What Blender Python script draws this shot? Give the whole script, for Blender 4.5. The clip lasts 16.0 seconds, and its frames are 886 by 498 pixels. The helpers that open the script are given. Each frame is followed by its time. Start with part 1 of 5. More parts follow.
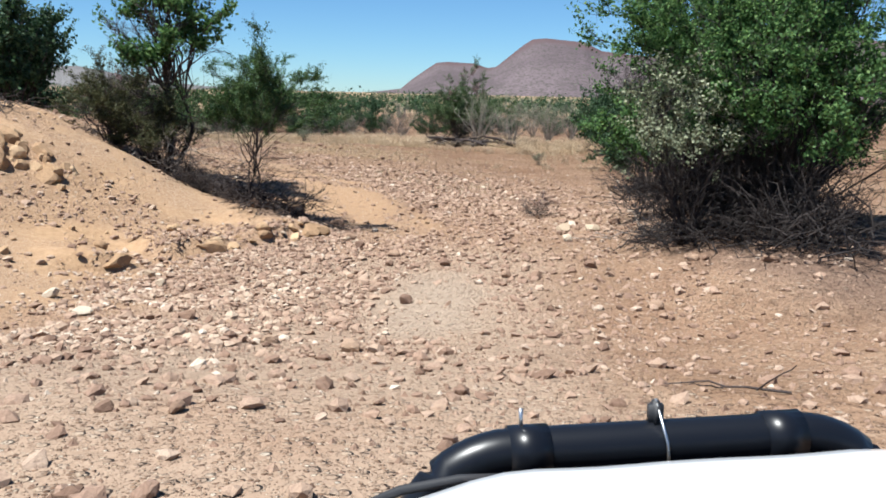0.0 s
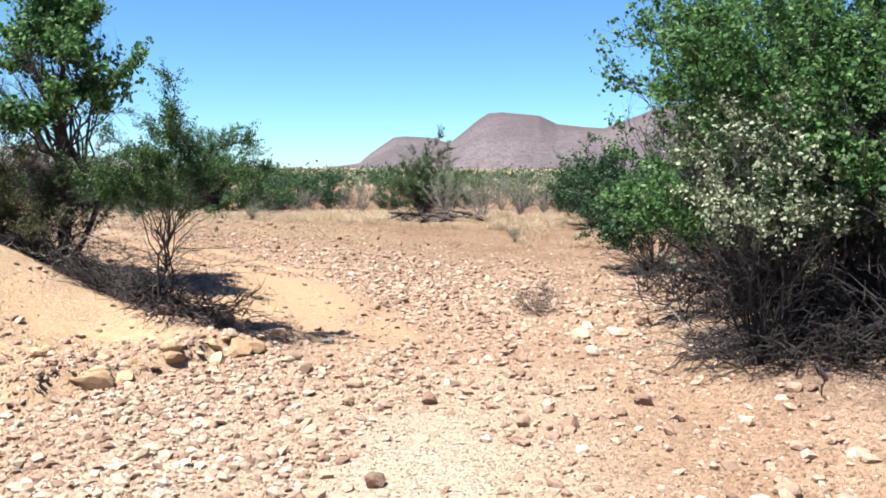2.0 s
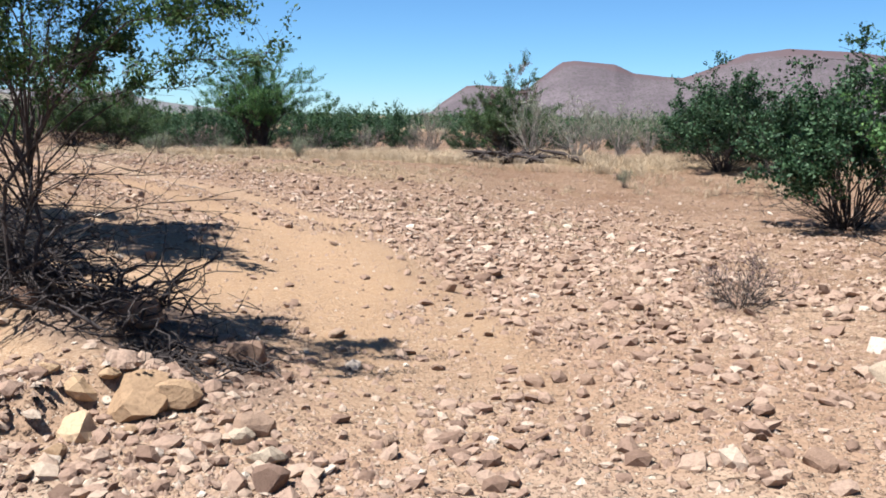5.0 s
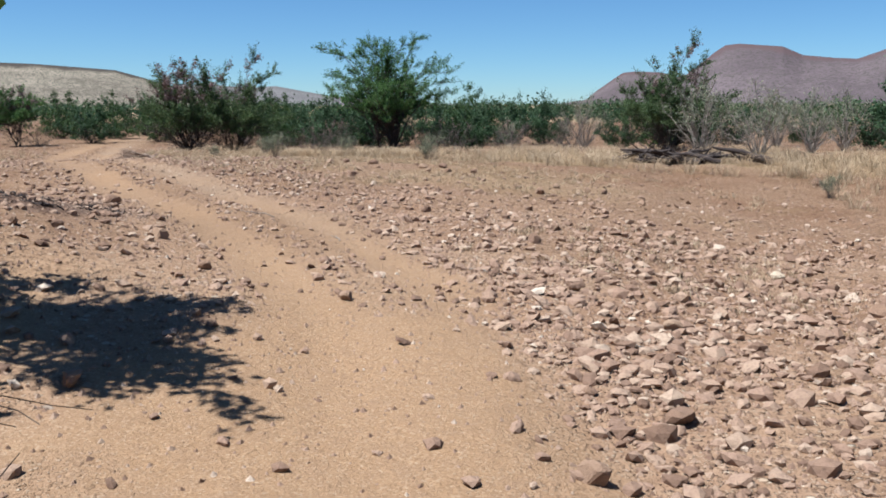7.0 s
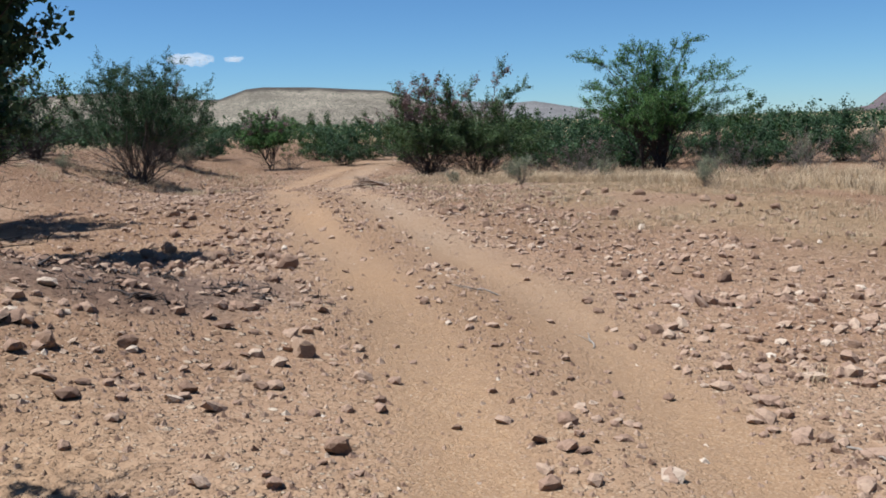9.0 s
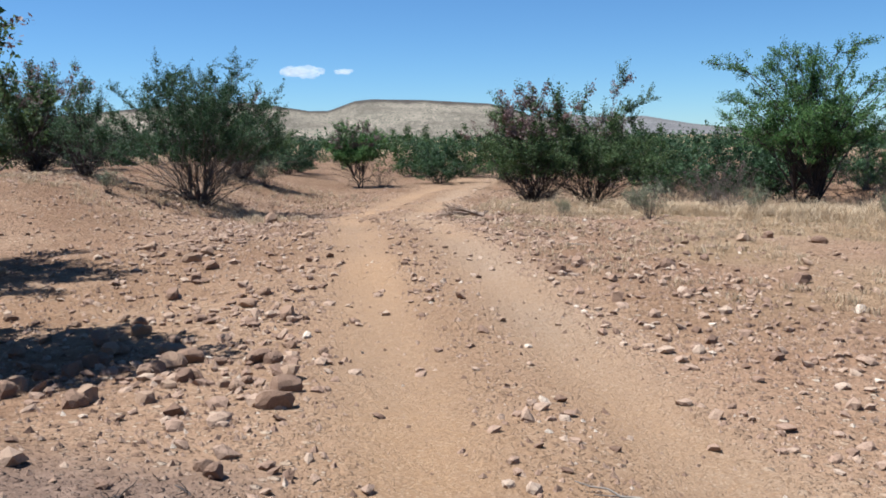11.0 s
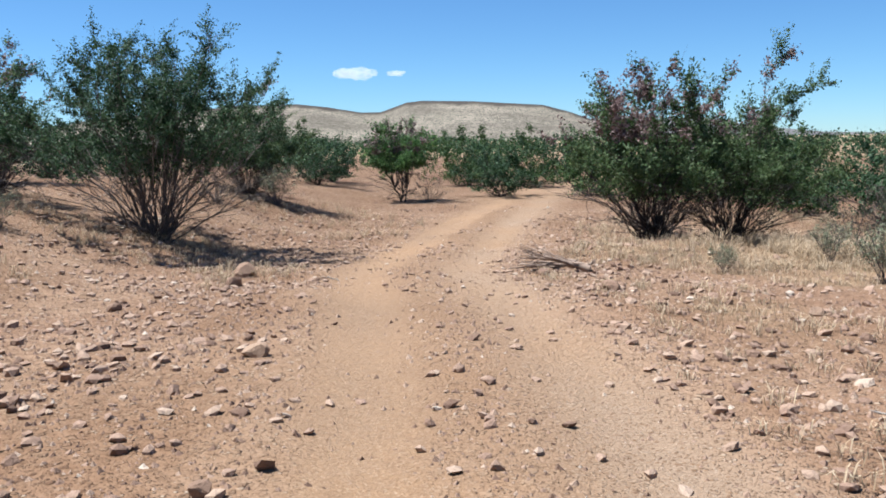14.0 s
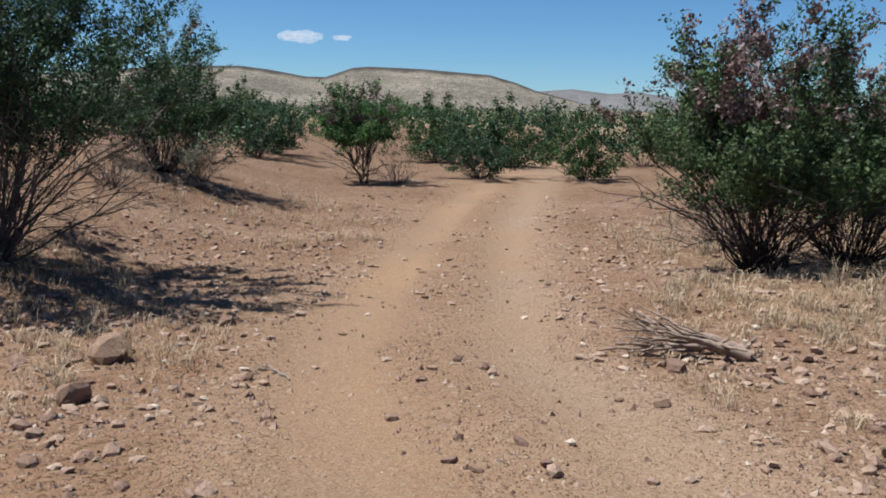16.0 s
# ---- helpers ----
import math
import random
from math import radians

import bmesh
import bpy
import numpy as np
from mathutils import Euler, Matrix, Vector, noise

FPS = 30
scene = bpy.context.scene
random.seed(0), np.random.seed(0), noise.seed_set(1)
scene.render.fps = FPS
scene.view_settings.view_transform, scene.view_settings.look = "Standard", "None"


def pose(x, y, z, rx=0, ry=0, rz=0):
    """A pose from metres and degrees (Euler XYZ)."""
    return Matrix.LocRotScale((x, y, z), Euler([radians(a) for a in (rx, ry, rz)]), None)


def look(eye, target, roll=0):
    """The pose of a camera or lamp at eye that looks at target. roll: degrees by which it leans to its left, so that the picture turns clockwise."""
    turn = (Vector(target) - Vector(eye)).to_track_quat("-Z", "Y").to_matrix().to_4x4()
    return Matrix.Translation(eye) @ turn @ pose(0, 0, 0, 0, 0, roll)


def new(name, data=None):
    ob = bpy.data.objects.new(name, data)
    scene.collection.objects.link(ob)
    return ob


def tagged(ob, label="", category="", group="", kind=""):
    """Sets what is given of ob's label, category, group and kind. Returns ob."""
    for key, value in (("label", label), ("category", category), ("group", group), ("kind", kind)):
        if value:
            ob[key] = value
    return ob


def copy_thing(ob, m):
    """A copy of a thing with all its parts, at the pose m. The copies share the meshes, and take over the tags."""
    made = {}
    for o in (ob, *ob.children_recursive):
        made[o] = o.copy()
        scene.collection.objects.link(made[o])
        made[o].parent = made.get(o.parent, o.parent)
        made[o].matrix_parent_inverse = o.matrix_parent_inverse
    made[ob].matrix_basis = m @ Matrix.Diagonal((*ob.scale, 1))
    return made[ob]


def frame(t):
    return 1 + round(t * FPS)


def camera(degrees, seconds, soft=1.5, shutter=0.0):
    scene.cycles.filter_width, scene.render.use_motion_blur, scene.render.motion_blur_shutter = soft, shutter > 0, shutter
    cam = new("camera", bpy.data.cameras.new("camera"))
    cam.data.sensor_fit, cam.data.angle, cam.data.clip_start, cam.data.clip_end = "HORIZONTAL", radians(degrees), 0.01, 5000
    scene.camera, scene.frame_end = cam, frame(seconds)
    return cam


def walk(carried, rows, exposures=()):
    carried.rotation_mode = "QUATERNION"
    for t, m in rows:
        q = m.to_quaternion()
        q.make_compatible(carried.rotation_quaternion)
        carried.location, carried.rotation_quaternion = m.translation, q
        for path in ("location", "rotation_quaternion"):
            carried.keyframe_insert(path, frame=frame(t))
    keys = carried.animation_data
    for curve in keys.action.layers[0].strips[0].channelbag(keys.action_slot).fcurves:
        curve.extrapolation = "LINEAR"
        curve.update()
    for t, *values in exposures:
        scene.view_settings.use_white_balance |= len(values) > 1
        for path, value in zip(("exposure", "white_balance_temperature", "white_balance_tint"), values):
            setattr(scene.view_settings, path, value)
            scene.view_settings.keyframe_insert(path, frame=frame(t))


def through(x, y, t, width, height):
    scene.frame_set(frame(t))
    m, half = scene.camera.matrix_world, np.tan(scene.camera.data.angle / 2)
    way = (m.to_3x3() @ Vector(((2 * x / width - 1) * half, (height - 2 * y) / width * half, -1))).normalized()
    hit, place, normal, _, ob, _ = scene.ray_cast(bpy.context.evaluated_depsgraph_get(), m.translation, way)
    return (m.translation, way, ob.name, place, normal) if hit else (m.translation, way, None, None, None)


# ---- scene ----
cam = camera(52.0, 16.0, 1.8)
PATH = [
    (0, (2.068, -0.467, 2.379), (1.993, 1.502, 2.041), 1.2),
    (0.5, (1.907, 0.51, 2.333), (1.862, 2.488, 2.042), 1.3),
    (1, (1.817, 1.581, 2.321), (1.792, 3.565, 2.067), 1.0),
    (1.5, (1.737, 2.617, 2.287), (1.731, 4.605, 2.071), 0.8),
    (2, (1.683, 3.663, 2.264), (1.693, 5.655, 2.085), 0.3),
    (2.5, (1.602, 4.687, 2.18), (1.63, 6.682, 2.046), -0.0),
    (3, (1.543, 5.702, 2.041), (1.573, 7.694, 1.865), -0.1),
    (3.2, (1.516, 6.164, 1.939), (1.541, 8.146, 1.674), -0.1),
    (5.3, (1.19, 10.842, 1.549), (1.013, 12.813, 1.257), 0.7),
    (5.5, (1.209, 11.243, 1.603), (1.01, 13.211, 1.308), 0.6),
    (6, (1.141, 12.0, 1.736), (0.884, 13.959, 1.426), 1.4),
    (6.5, (1.068, 13.222, 1.731), (0.716, 15.166, 1.421), 0.6),
    (7, (0.927, 14.643, 1.69), (0.454, 16.56, 1.376), -0.2),
    (7.5, (0.695, 15.664, 1.655), (0.095, 17.544, 1.334), -0.8),
    (8, (0.465, 16.566, 1.666), (-0.285, 18.392, 1.342), -1.8),
    (8.5, (0.001, 17.566, 1.693), (-0.872, 19.339, 1.389), -1.8),
    (9, (-0.517, 18.561, 1.787), (-1.509, 20.275, 1.511), -1.7),
    (9.5, (-1.071, 19.526, 1.826), (-2.168, 21.181, 1.586), -1.5),
    (9.7, (-1.274, 19.827, 1.899), (-2.4, 21.462, 1.658), -1.6),
    (11.8, (-3.779, 23.895, 1.852), (-4.964, 25.488, 1.611), -0.9),
    (12, (-4.075, 24.294, 1.862), (-5.26, 25.887, 1.622), -0.9),
    (12.5, (-4.909, 25.27, 1.882), (-6.096, 26.862, 1.644), -0.6),
    (13, (-5.724, 26.282, 1.885), (-6.933, 27.858, 1.648), -0.8),
    (13.5, (-6.686, 27.25, 1.897), (-7.916, 28.809, 1.659), -0.6),
    (14, (-7.565, 28.165, 1.907), (-8.834, 29.692, 1.669), -0.9),
    (14.5, (-8.594, 29.127, 1.917), (-9.897, 30.622, 1.658), -0.6),
    (15, (-9.52, 30.005, 1.908), (-10.814, 31.496, 1.586), -0.6),
    (15.5, (-10.554, 30.913, 1.899), (-11.788, 32.45, 1.557), 0.1),
    (16, (-11.76, 32.079, 1.929), (-12.923, 33.677, 1.623), 1.0),
]
walk(cam, [(t, look(eye, target, roll)) for t, eye, target, roll in PATH],
     [(0, 1.08, 5950, 7), (0.6, 1.50, 5950, 7), (1, 1.52, 5950, 7), (2, 1.66, 6000, 6), (3.2, 1.64, 6000, 6), (5.3, 1.20, 5800, 8), (9.7, 0.76, 5800, 8), (12, 1.2, 5750, 8), (14.5, 1.16, 5750, 8), (16, 0.7, 5850, 8)])

# ---- world, sun ----
SUN_WAY = Vector((-0.86, -0.50, 0.0)).normalized()   # compass side the sun stands on
SUN_UP = radians(65)
world = bpy.data.worlds.new("sky")
scene.world = world
world.use_nodes = True
wn = world.node_tree
sky = wn.nodes.new("ShaderNodeTexSky")
sky.sky_type, sky.sun_disc = "NISHITA", False
sky.sun_elevation, sky.sun_rotation = SUN_UP, math.atan2(SUN_WAY.x, SUN_WAY.y)
sky.altitude, sky.air_density, sky.dust_density, sky.ozone_density = 2500, 1.0, 0.25, 5.0
wn.nodes["Background"].inputs["Strength"].default_value = 0.051
tint = wn.nodes.new("ShaderNodeMix")
tint.data_type, tint.blend_type = "RGBA", "MULTIPLY"
tint.inputs[0].default_value, tint.inputs[7].default_value = 1.0, (0.83, 1.03, 1.11, 1)
wn.links.new(sky.outputs[0], tint.inputs[6])
wn.links.new(tint.outputs[2], wn.nodes["Background"].inputs["Color"])
sun = new("sun", bpy.data.lights.new("sun", "SUN"))
sun.data.energy, sun.data.angle, sun.data.color = 5.0, radians(0.5), (1.0, 0.95, 0.87)
sun_from = SUN_WAY * math.cos(SUN_UP) + Vector((0, 0, math.sin(SUN_UP)))
sun.matrix_world = look(sun_from * 50, (0, 0, 0))

# ---- materials ----


def material(name):
    m = bpy.data.materials.new(name)
    m.use_nodes = True
    n = m.node_tree
    return m, n, n.nodes["Principled BSDF"]


def node(n, kind, **inputs):
    nd = n.nodes.new(kind)
    for key, value in inputs.items():
        nd.inputs[key.replace("_", " ")].default_value = value
    return nd


def noise_tex(n, scale, detail=6.0, rough=0.6, coords="Object"):
    tc = n.nodes.new("ShaderNodeTexCoord")
    tx = node(n, "ShaderNodeTexNoise", Scale=scale, Detail=detail, Roughness=rough)
    n.links.new(tc.outputs[coords], tx.inputs["Vector"])
    return tx.outputs["Fac"]


def ramp(n, fac, *stops):
    r = n.nodes.new("ShaderNodeValToRGB")
    els = r.color_ramp.elements
    while len(els) < len(stops):
        els.new(0.5)
    for e, (p, c) in zip(els, stops):
        e.position, e.color = p, (*c, 1)
    n.links.new(fac, r.inputs[0])
    return r.outputs[0]


def mix(n, fac, a, b, how="MIX"):
    x = n.nodes.new("ShaderNodeMix")
    x.data_type, x.blend_type = "RGBA", how
    for sock, v in ((x.inputs[0], fac), (x.inputs[6], a), (x.inputs[7], b)):
        if isinstance(v, (int, float)):
            sock.default_value = v
        elif isinstance(v, tuple):
            sock.default_value = (*v, 1)
        else:
            n.links.new(v, sock)
    return x.outputs[2]


def bump(n, bsdf, height_out, strength, distance):
    b = node(n, "ShaderNodeBump", Strength=strength, Distance=distance)
    n.links.new(height_out, b.inputs["Height"])
    n.links.new(b.outputs[0], bsdf.inputs["Normal"])


def attribute(n, name):
    a = n.nodes.new("ShaderNodeAttribute")
    a.attribute_name = name
    return a.outputs["Fac"]


def ground_material():
    m, n, p = material("dry_stony_soil")
    fine, broad = noise_tex(n, 9.0, 8.0, 0.7), noise_tex(n, 0.35, 5.0)
    grit = noise_tex(n, 38.0, 4.0, 0.75)
    tc = n.nodes.new("ShaderNodeTexCoord")

    def chips(scale, share):
        """Cells of broken stone: their mask and their colour."""
        v = node(n, "ShaderNodeTexVoronoi", Scale=scale, Randomness=1.0)
        n.links.new(tc.outputs["Object"], v.inputs["Vector"])
        inside = ramp(n, v.outputs["Distance"], (0.30, (1, 1, 1)), (0.44, (0, 0, 0)))
        some = ramp(n, v.outputs["Color"], (1 - share - 0.04, (0, 0, 0)), (1 - share + 0.04, (1, 1, 1)))
        hue = node(n, "ShaderNodeSeparateColor")
        n.links.new(v.outputs["Color"], hue.inputs[0])
        tone = ramp(n, hue.outputs[2], (0.0, (0.14, 0.083, 0.054)), (0.4, (0.26, 0.163, 0.104)), (0.8, (0.37, 0.262, 0.176)), (1.0, (0.52, 0.43, 0.33)))
        return mix(n, 1.0, inside, some, "MULTIPLY"), tone

    big, big_tone = chips(13.0, 0.40)
    mid, mid_tone = chips(31.0, 0.50)
    tiny, speck = chips(75.0, 0.55)
    gravel = ramp(n, fine, (0.3, (0.19, 0.118, 0.073)), (0.5, (0.285, 0.184, 0.116)), (0.72, (0.38, 0.265, 0.175)))
    gravel = mix(n, ramp(n, broad, (0.42, (0, 0, 0)), (0.62, (1, 1, 1))), gravel, mix(n, 0.45, gravel, (0.24, 0.135, 0.082)))
    gravel = mix(n, tiny, gravel, speck)
    gravel = mix(n, mid, gravel, mid_tone)
    gravel = mix(n, big, gravel, big_tone)
    pebble = mix(n, mid, speck, mid_tone)
    sand = ramp(n, grit, (0.25, (0.26, 0.155, 0.080)), (0.7, (0.37, 0.232, 0.124)))
    sand = mix(n, 0.3, sand, speck)
    sand = mix(n, ramp(n, fine, (0.4, (0, 0, 0)), (0.7, (0.6, 0.6, 0.6))), sand, (0.25, 0.158, 0.097))
    bank = ramp(n, fine, (0.3, (0.30, 0.186, 0.103)), (0.7, (0.44, 0.288, 0.163)))
    bank = mix(n, ramp(n, broad, (0.42, (0, 0, 0)), (0.58, (0.9, 0.9, 0.9))), bank, mix(n, 0.6, bank, pebble))
    pale = ramp(n, grit, (0.3, (0.29, 0.225, 0.165)), (0.7, (0.40, 0.32, 0.24)))
    pale = mix(n, mid, mix(n, tiny, pale, speck), mid_tone)
    c = mix(n, attribute(n, "sand"), gravel, sand)
    c = mix(n, attribute(n, "bank"), c, bank)
    c = mix(n, attribute(n, "pale"), c, pale)
    c = mix(n, attribute(n, "straw"), c, ramp(n, fine, (0.3, (0.27, 0.195, 0.115)), (0.7, (0.45, 0.345, 0.21))))
    # Dark soil: fallen debris plus plant shade painted into the ground colour.
    c = mix(n, attribute(n, "litter_shade"), c, ramp(n, fine, (0.3, (0.09, 0.058, 0.044)), (0.7, (0.21, 0.14, 0.105))))
    c = mix(n, attribute(n, "red"), c, mix(n, 1.0, c, (0.70, 0.64, 0.59), "MULTIPLY"))
    c = mix(n, 1.0, c, (1.02, 1.03, 1.05), "MULTIPLY")
    n.links.new(c, p.inputs["Base Color"])
    p.inputs["Roughness"].default_value = 0.95
    p.inputs["Specular IOR Level"].default_value = 0.12
    soft = mix(n, 0.35, fine, grit)
    stony = mix(n, 0.55, soft, mix(n, 1.0, mix(n, 1.0, big, mid, "ADD"), mix(n, 0.5, tiny, tiny), "ADD"))
    smooth = n.nodes.new("ShaderNodeMath")
    smooth.operation, smooth.use_clamp = "ADD", True
    n.links.new(attribute(n, "sand"), smooth.inputs[0])
    n.links.new(attribute(n, "bank"), smooth.inputs[1])
    bump(n, p, mix(n, smooth.outputs[0], stony, soft), 1.0, 0.05)
    return m


def stone_material(name, stops, scale=14.0, per_object=False):
    m, n, p = material(name)
    if per_object:
        rnd = n.nodes.new("ShaderNodeObjectInfo").outputs["Random"]
    else:
        rnd = n.nodes.new("ShaderNodeNewGeometry").outputs["Random Per Island"]
    base = ramp(n, rnd, *stops)
    fine = noise_tex(n, scale, 7.0, 0.7)
    c = mix(n, 0.75, base, ramp(n, fine, (0.3, (0.55, 0.5, 0.48)), (0.55, (1, 1, 1)), (0.75, (1.0, 0.93, 0.82))), "MULTIPLY")
    n.links.new(c, p.inputs["Base Color"])
    p.inputs["Roughness"].default_value = 0.88
    p.inputs["Specular IOR Level"].default_value = 0.25
    bump(n, p, fine, 0.7, 0.02)
    return m


def leaf_material(name, dark, mid, light, through=0.2):
    m, n, p = material(name)
    rnd = n.nodes.new("ShaderNodeNewGeometry").outputs["Random Per Island"]
    c = ramp(n, rnd, (0.0, dark), (0.6, mid), (1.0, light))
    clump = noise_tex(n, 1.6, 3.0)
    c = mix(n, 0.8, c, ramp(n, clump, (0.3, (0.62, 0.66, 0.6)), (0.7, (1.0, 1.0, 0.9))), "MULTIPLY")
    n.links.new(c, p.inputs["Base Color"])
    p.inputs["Roughness"].default_value = 0.6
    p.inputs["Specular IOR Level"].default_value = 0.22
    tr = n.nodes.new("ShaderNodeBsdfTranslucent")
    n.links.new(c, tr.inputs["Color"])
    ms = n.nodes.new("ShaderNodeMixShader")
    ms.inputs[0].default_value = through
    n.links.new(p.outputs[0], ms.inputs[1])
    n.links.new(tr.outputs[0], ms.inputs[2])
    n.links.new(ms.outputs[0], n.nodes["Material Output"].inputs["Surface"])
    return m


def bark_material(name, a, b):
    m, n, p = material(name)
    g = noise_tex(n, 22.0, 6.0, 0.7)
    n.links.new(ramp(n, g, (0.3, a), (0.7, b)), p.inputs["Base Color"])
    p.inputs["Roughness"].default_value = 0.9
    bump(n, p, g, 0.6, 0.01)
    return m


def hill_material(name, low, high, scrub, cap, scale):
    m, n, p = material(name)
    broad, fine = noise_tex(n, scale, 8.0, 0.62), noise_tex(n, scale * 9, 6.0, 0.7)
    dots = noise_tex(n, scale * 40, 2.0, 0.5)
    c = ramp(n, broad, (0.35, low), (0.65, high))
    c = mix(n, ramp(n, fine, (0.46, (0, 0, 0)), (0.62, (1, 1, 1))), c, mix(n, 0.5, c, scrub))
    c = mix(n, ramp(n, dots, (0.52, (0, 0, 0)), (0.58, (0.9, 0.9, 0.9))), c, scrub)
    c = mix(n, attribute(n, "cap"), c, cap)
    n.links.new(c, p.inputs["Base Color"])
    p.inputs["Roughness"].default_value = 1.0
    p.inputs["Specular IOR Level"].default_value = 0.0
    bump(n, p, fine, 0.45, 4.0)
    return m


MAT_GROUND = ground_material()
MAT_GRAVEL = stone_material("loose_gravel", ((0.0, (0.17, 0.105, 0.072)), (0.35, (0.29, 0.190, 0.135)), (0.85, (0.37, 0.262, 0.188)), (0.96, (0.42, 0.315, 0.235)), (1.0, (0.54, 0.45, 0.36))), 40)
MAT_ROCK = stone_material("brown_rock", ((0.0, (0.20, 0.125, 0.088)), (0.5, (0.28, 0.180, 0.122)), (1.0, (0.36, 0.250, 0.170))), 12, True)
MAT_PALE_ROCK = stone_material("pale_rock", ((0.0, (0.38, 0.29, 0.20)), (0.6, (0.48, 0.385, 0.28)), (1.0, (0.62, 0.53, 0.41))), 12, True)
MAT_LEAF = leaf_material("olive_leaf", (0.0176, 0.0416, 0.0192), (0.0416, 0.0864, 0.0384), (0.108, 0.172, 0.088), 0.25)
MAT_LEAF_BRIGHT = leaf_material("green_leaf", (0.020, 0.047, 0.013), (0.048, 0.096, 0.027), (0.110, 0.165, 0.056))
MAT_LEAF_DEEP = leaf_material("deep_green_leaf", (0.030, 0.072, 0.025), (0.088, 0.180, 0.058), (0.195, 0.310, 0.105), 0.42)
MAT_LEAF_DUSTY = leaf_material("dusty_leaf", (0.038, 0.066, 0.026), (0.080, 0.132, 0.052), (0.180, 0.235, 0.112), 0.35)
MAT_LEAF_GREY = leaf_material("grey_leaf", (0.13, 0.15, 0.09), (0.25, 0.27, 0.18), (0.42, 0.43, 0.31))
MAT_LEAF_RUST = leaf_material("rusty_pod", (0.13, 0.078, 0.078), (0.22, 0.145, 0.145), (0.34, 0.25, 0.25))
MAT_LEAF_KHAKI = leaf_material("khaki_leaf", (0.04, 0.044, 0.016), (0.08, 0.084, 0.036), (0.136, 0.128, 0.064), 0.25)
MAT_TWIG = bark_material("grey_bark", (0.055, 0.043, 0.037), (0.150, 0.122, 0.105))
# Dark bark taken nearly black: the thicket's inner shade is in the colour.
MAT_SHADED_TWIG = bark_material("twigs_with_shade", (0.012, 0.009, 0.008), (0.034, 0.024, 0.021))
MAT_BARK = bark_material("dark_bark", (0.020, 0.014, 0.012), (0.058, 0.041, 0.035))
MAT_PILE = bark_material("weathered_branch", (0.13, 0.085, 0.060), (0.33, 0.245, 0.185))
MAT_DEAD = bark_material("dead_wood", (0.12, 0.10, 0.085), (0.30, 0.26, 0.22))
MAT_STRAW = leaf_material("straw", (0.38, 0.275, 0.190), (0.54, 0.41, 0.30), (0.65, 0.52, 0.40), 0.3)
MAT_STRAW.node_tree.nodes["Principled BSDF"].inputs["Specular IOR Level"].default_value = 0.0
# Distance haze is mixed into these two rock colours, greyer and bluer.
MAT_HILL = hill_material("hazed_brown_scree", (0.094, 0.074, 0.082), (0.142, 0.113, 0.120), (0.070, 0.062, 0.058), (0.092, 0.066, 0.068), 0.004)
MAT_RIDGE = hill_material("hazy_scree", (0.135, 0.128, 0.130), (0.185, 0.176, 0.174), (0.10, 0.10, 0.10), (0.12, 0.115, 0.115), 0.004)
MAT_HILL_PALE = hill_material("pale_scree", (0.155, 0.132, 0.108), (0.27, 0.232, 0.185), (0.060, 0.060, 0.046), (0.060, 0.052, 0.046), 0.008)

# ---- lie of the land ----


def sst(a, b, v):
    v = min(1.0, max(0.0, (v - a) / (b - a)))
    return v * v * (3 - 2 * v)


def bell(v, c, s):
    return math.exp(-((v - c) / s) ** 2)


TRACK = [(1.6, -6), (1.5, 2), (1.5, 9.7), (1.3, 14.5), (0.4, 18.4), (-1.05, 21.3), (-2.2, 23.0), (-3.6, 24.8), (-6.3, 27.6),
         (-9.2, 30.7), (-12.2, 33.9), (-15.8, 37.4), (-18.9, 42.2), (-21.7, 47.0), (-25.4, 54.2), (-31, 65), (-36, 80)]


def from_track(x, y):
    """Signed distance from the middle of the track, left positive."""
    best = (1e9, 0)
    for (ax, ay), (bx, by) in zip(TRACK, TRACK[1:]):
        dx, dy = bx - ax, by - ay
        u = min(1, max(0, ((x - ax) * dx + (y - ay) * dy) / (dx * dx + dy * dy)))
        px, py = ax + u * dx - x, ay + u * dy - y
        d = math.hypot(px, py)
        if d < best[0]:
            best = (d, math.copysign(d, dx * -py - dy * -px))
    return best[1]


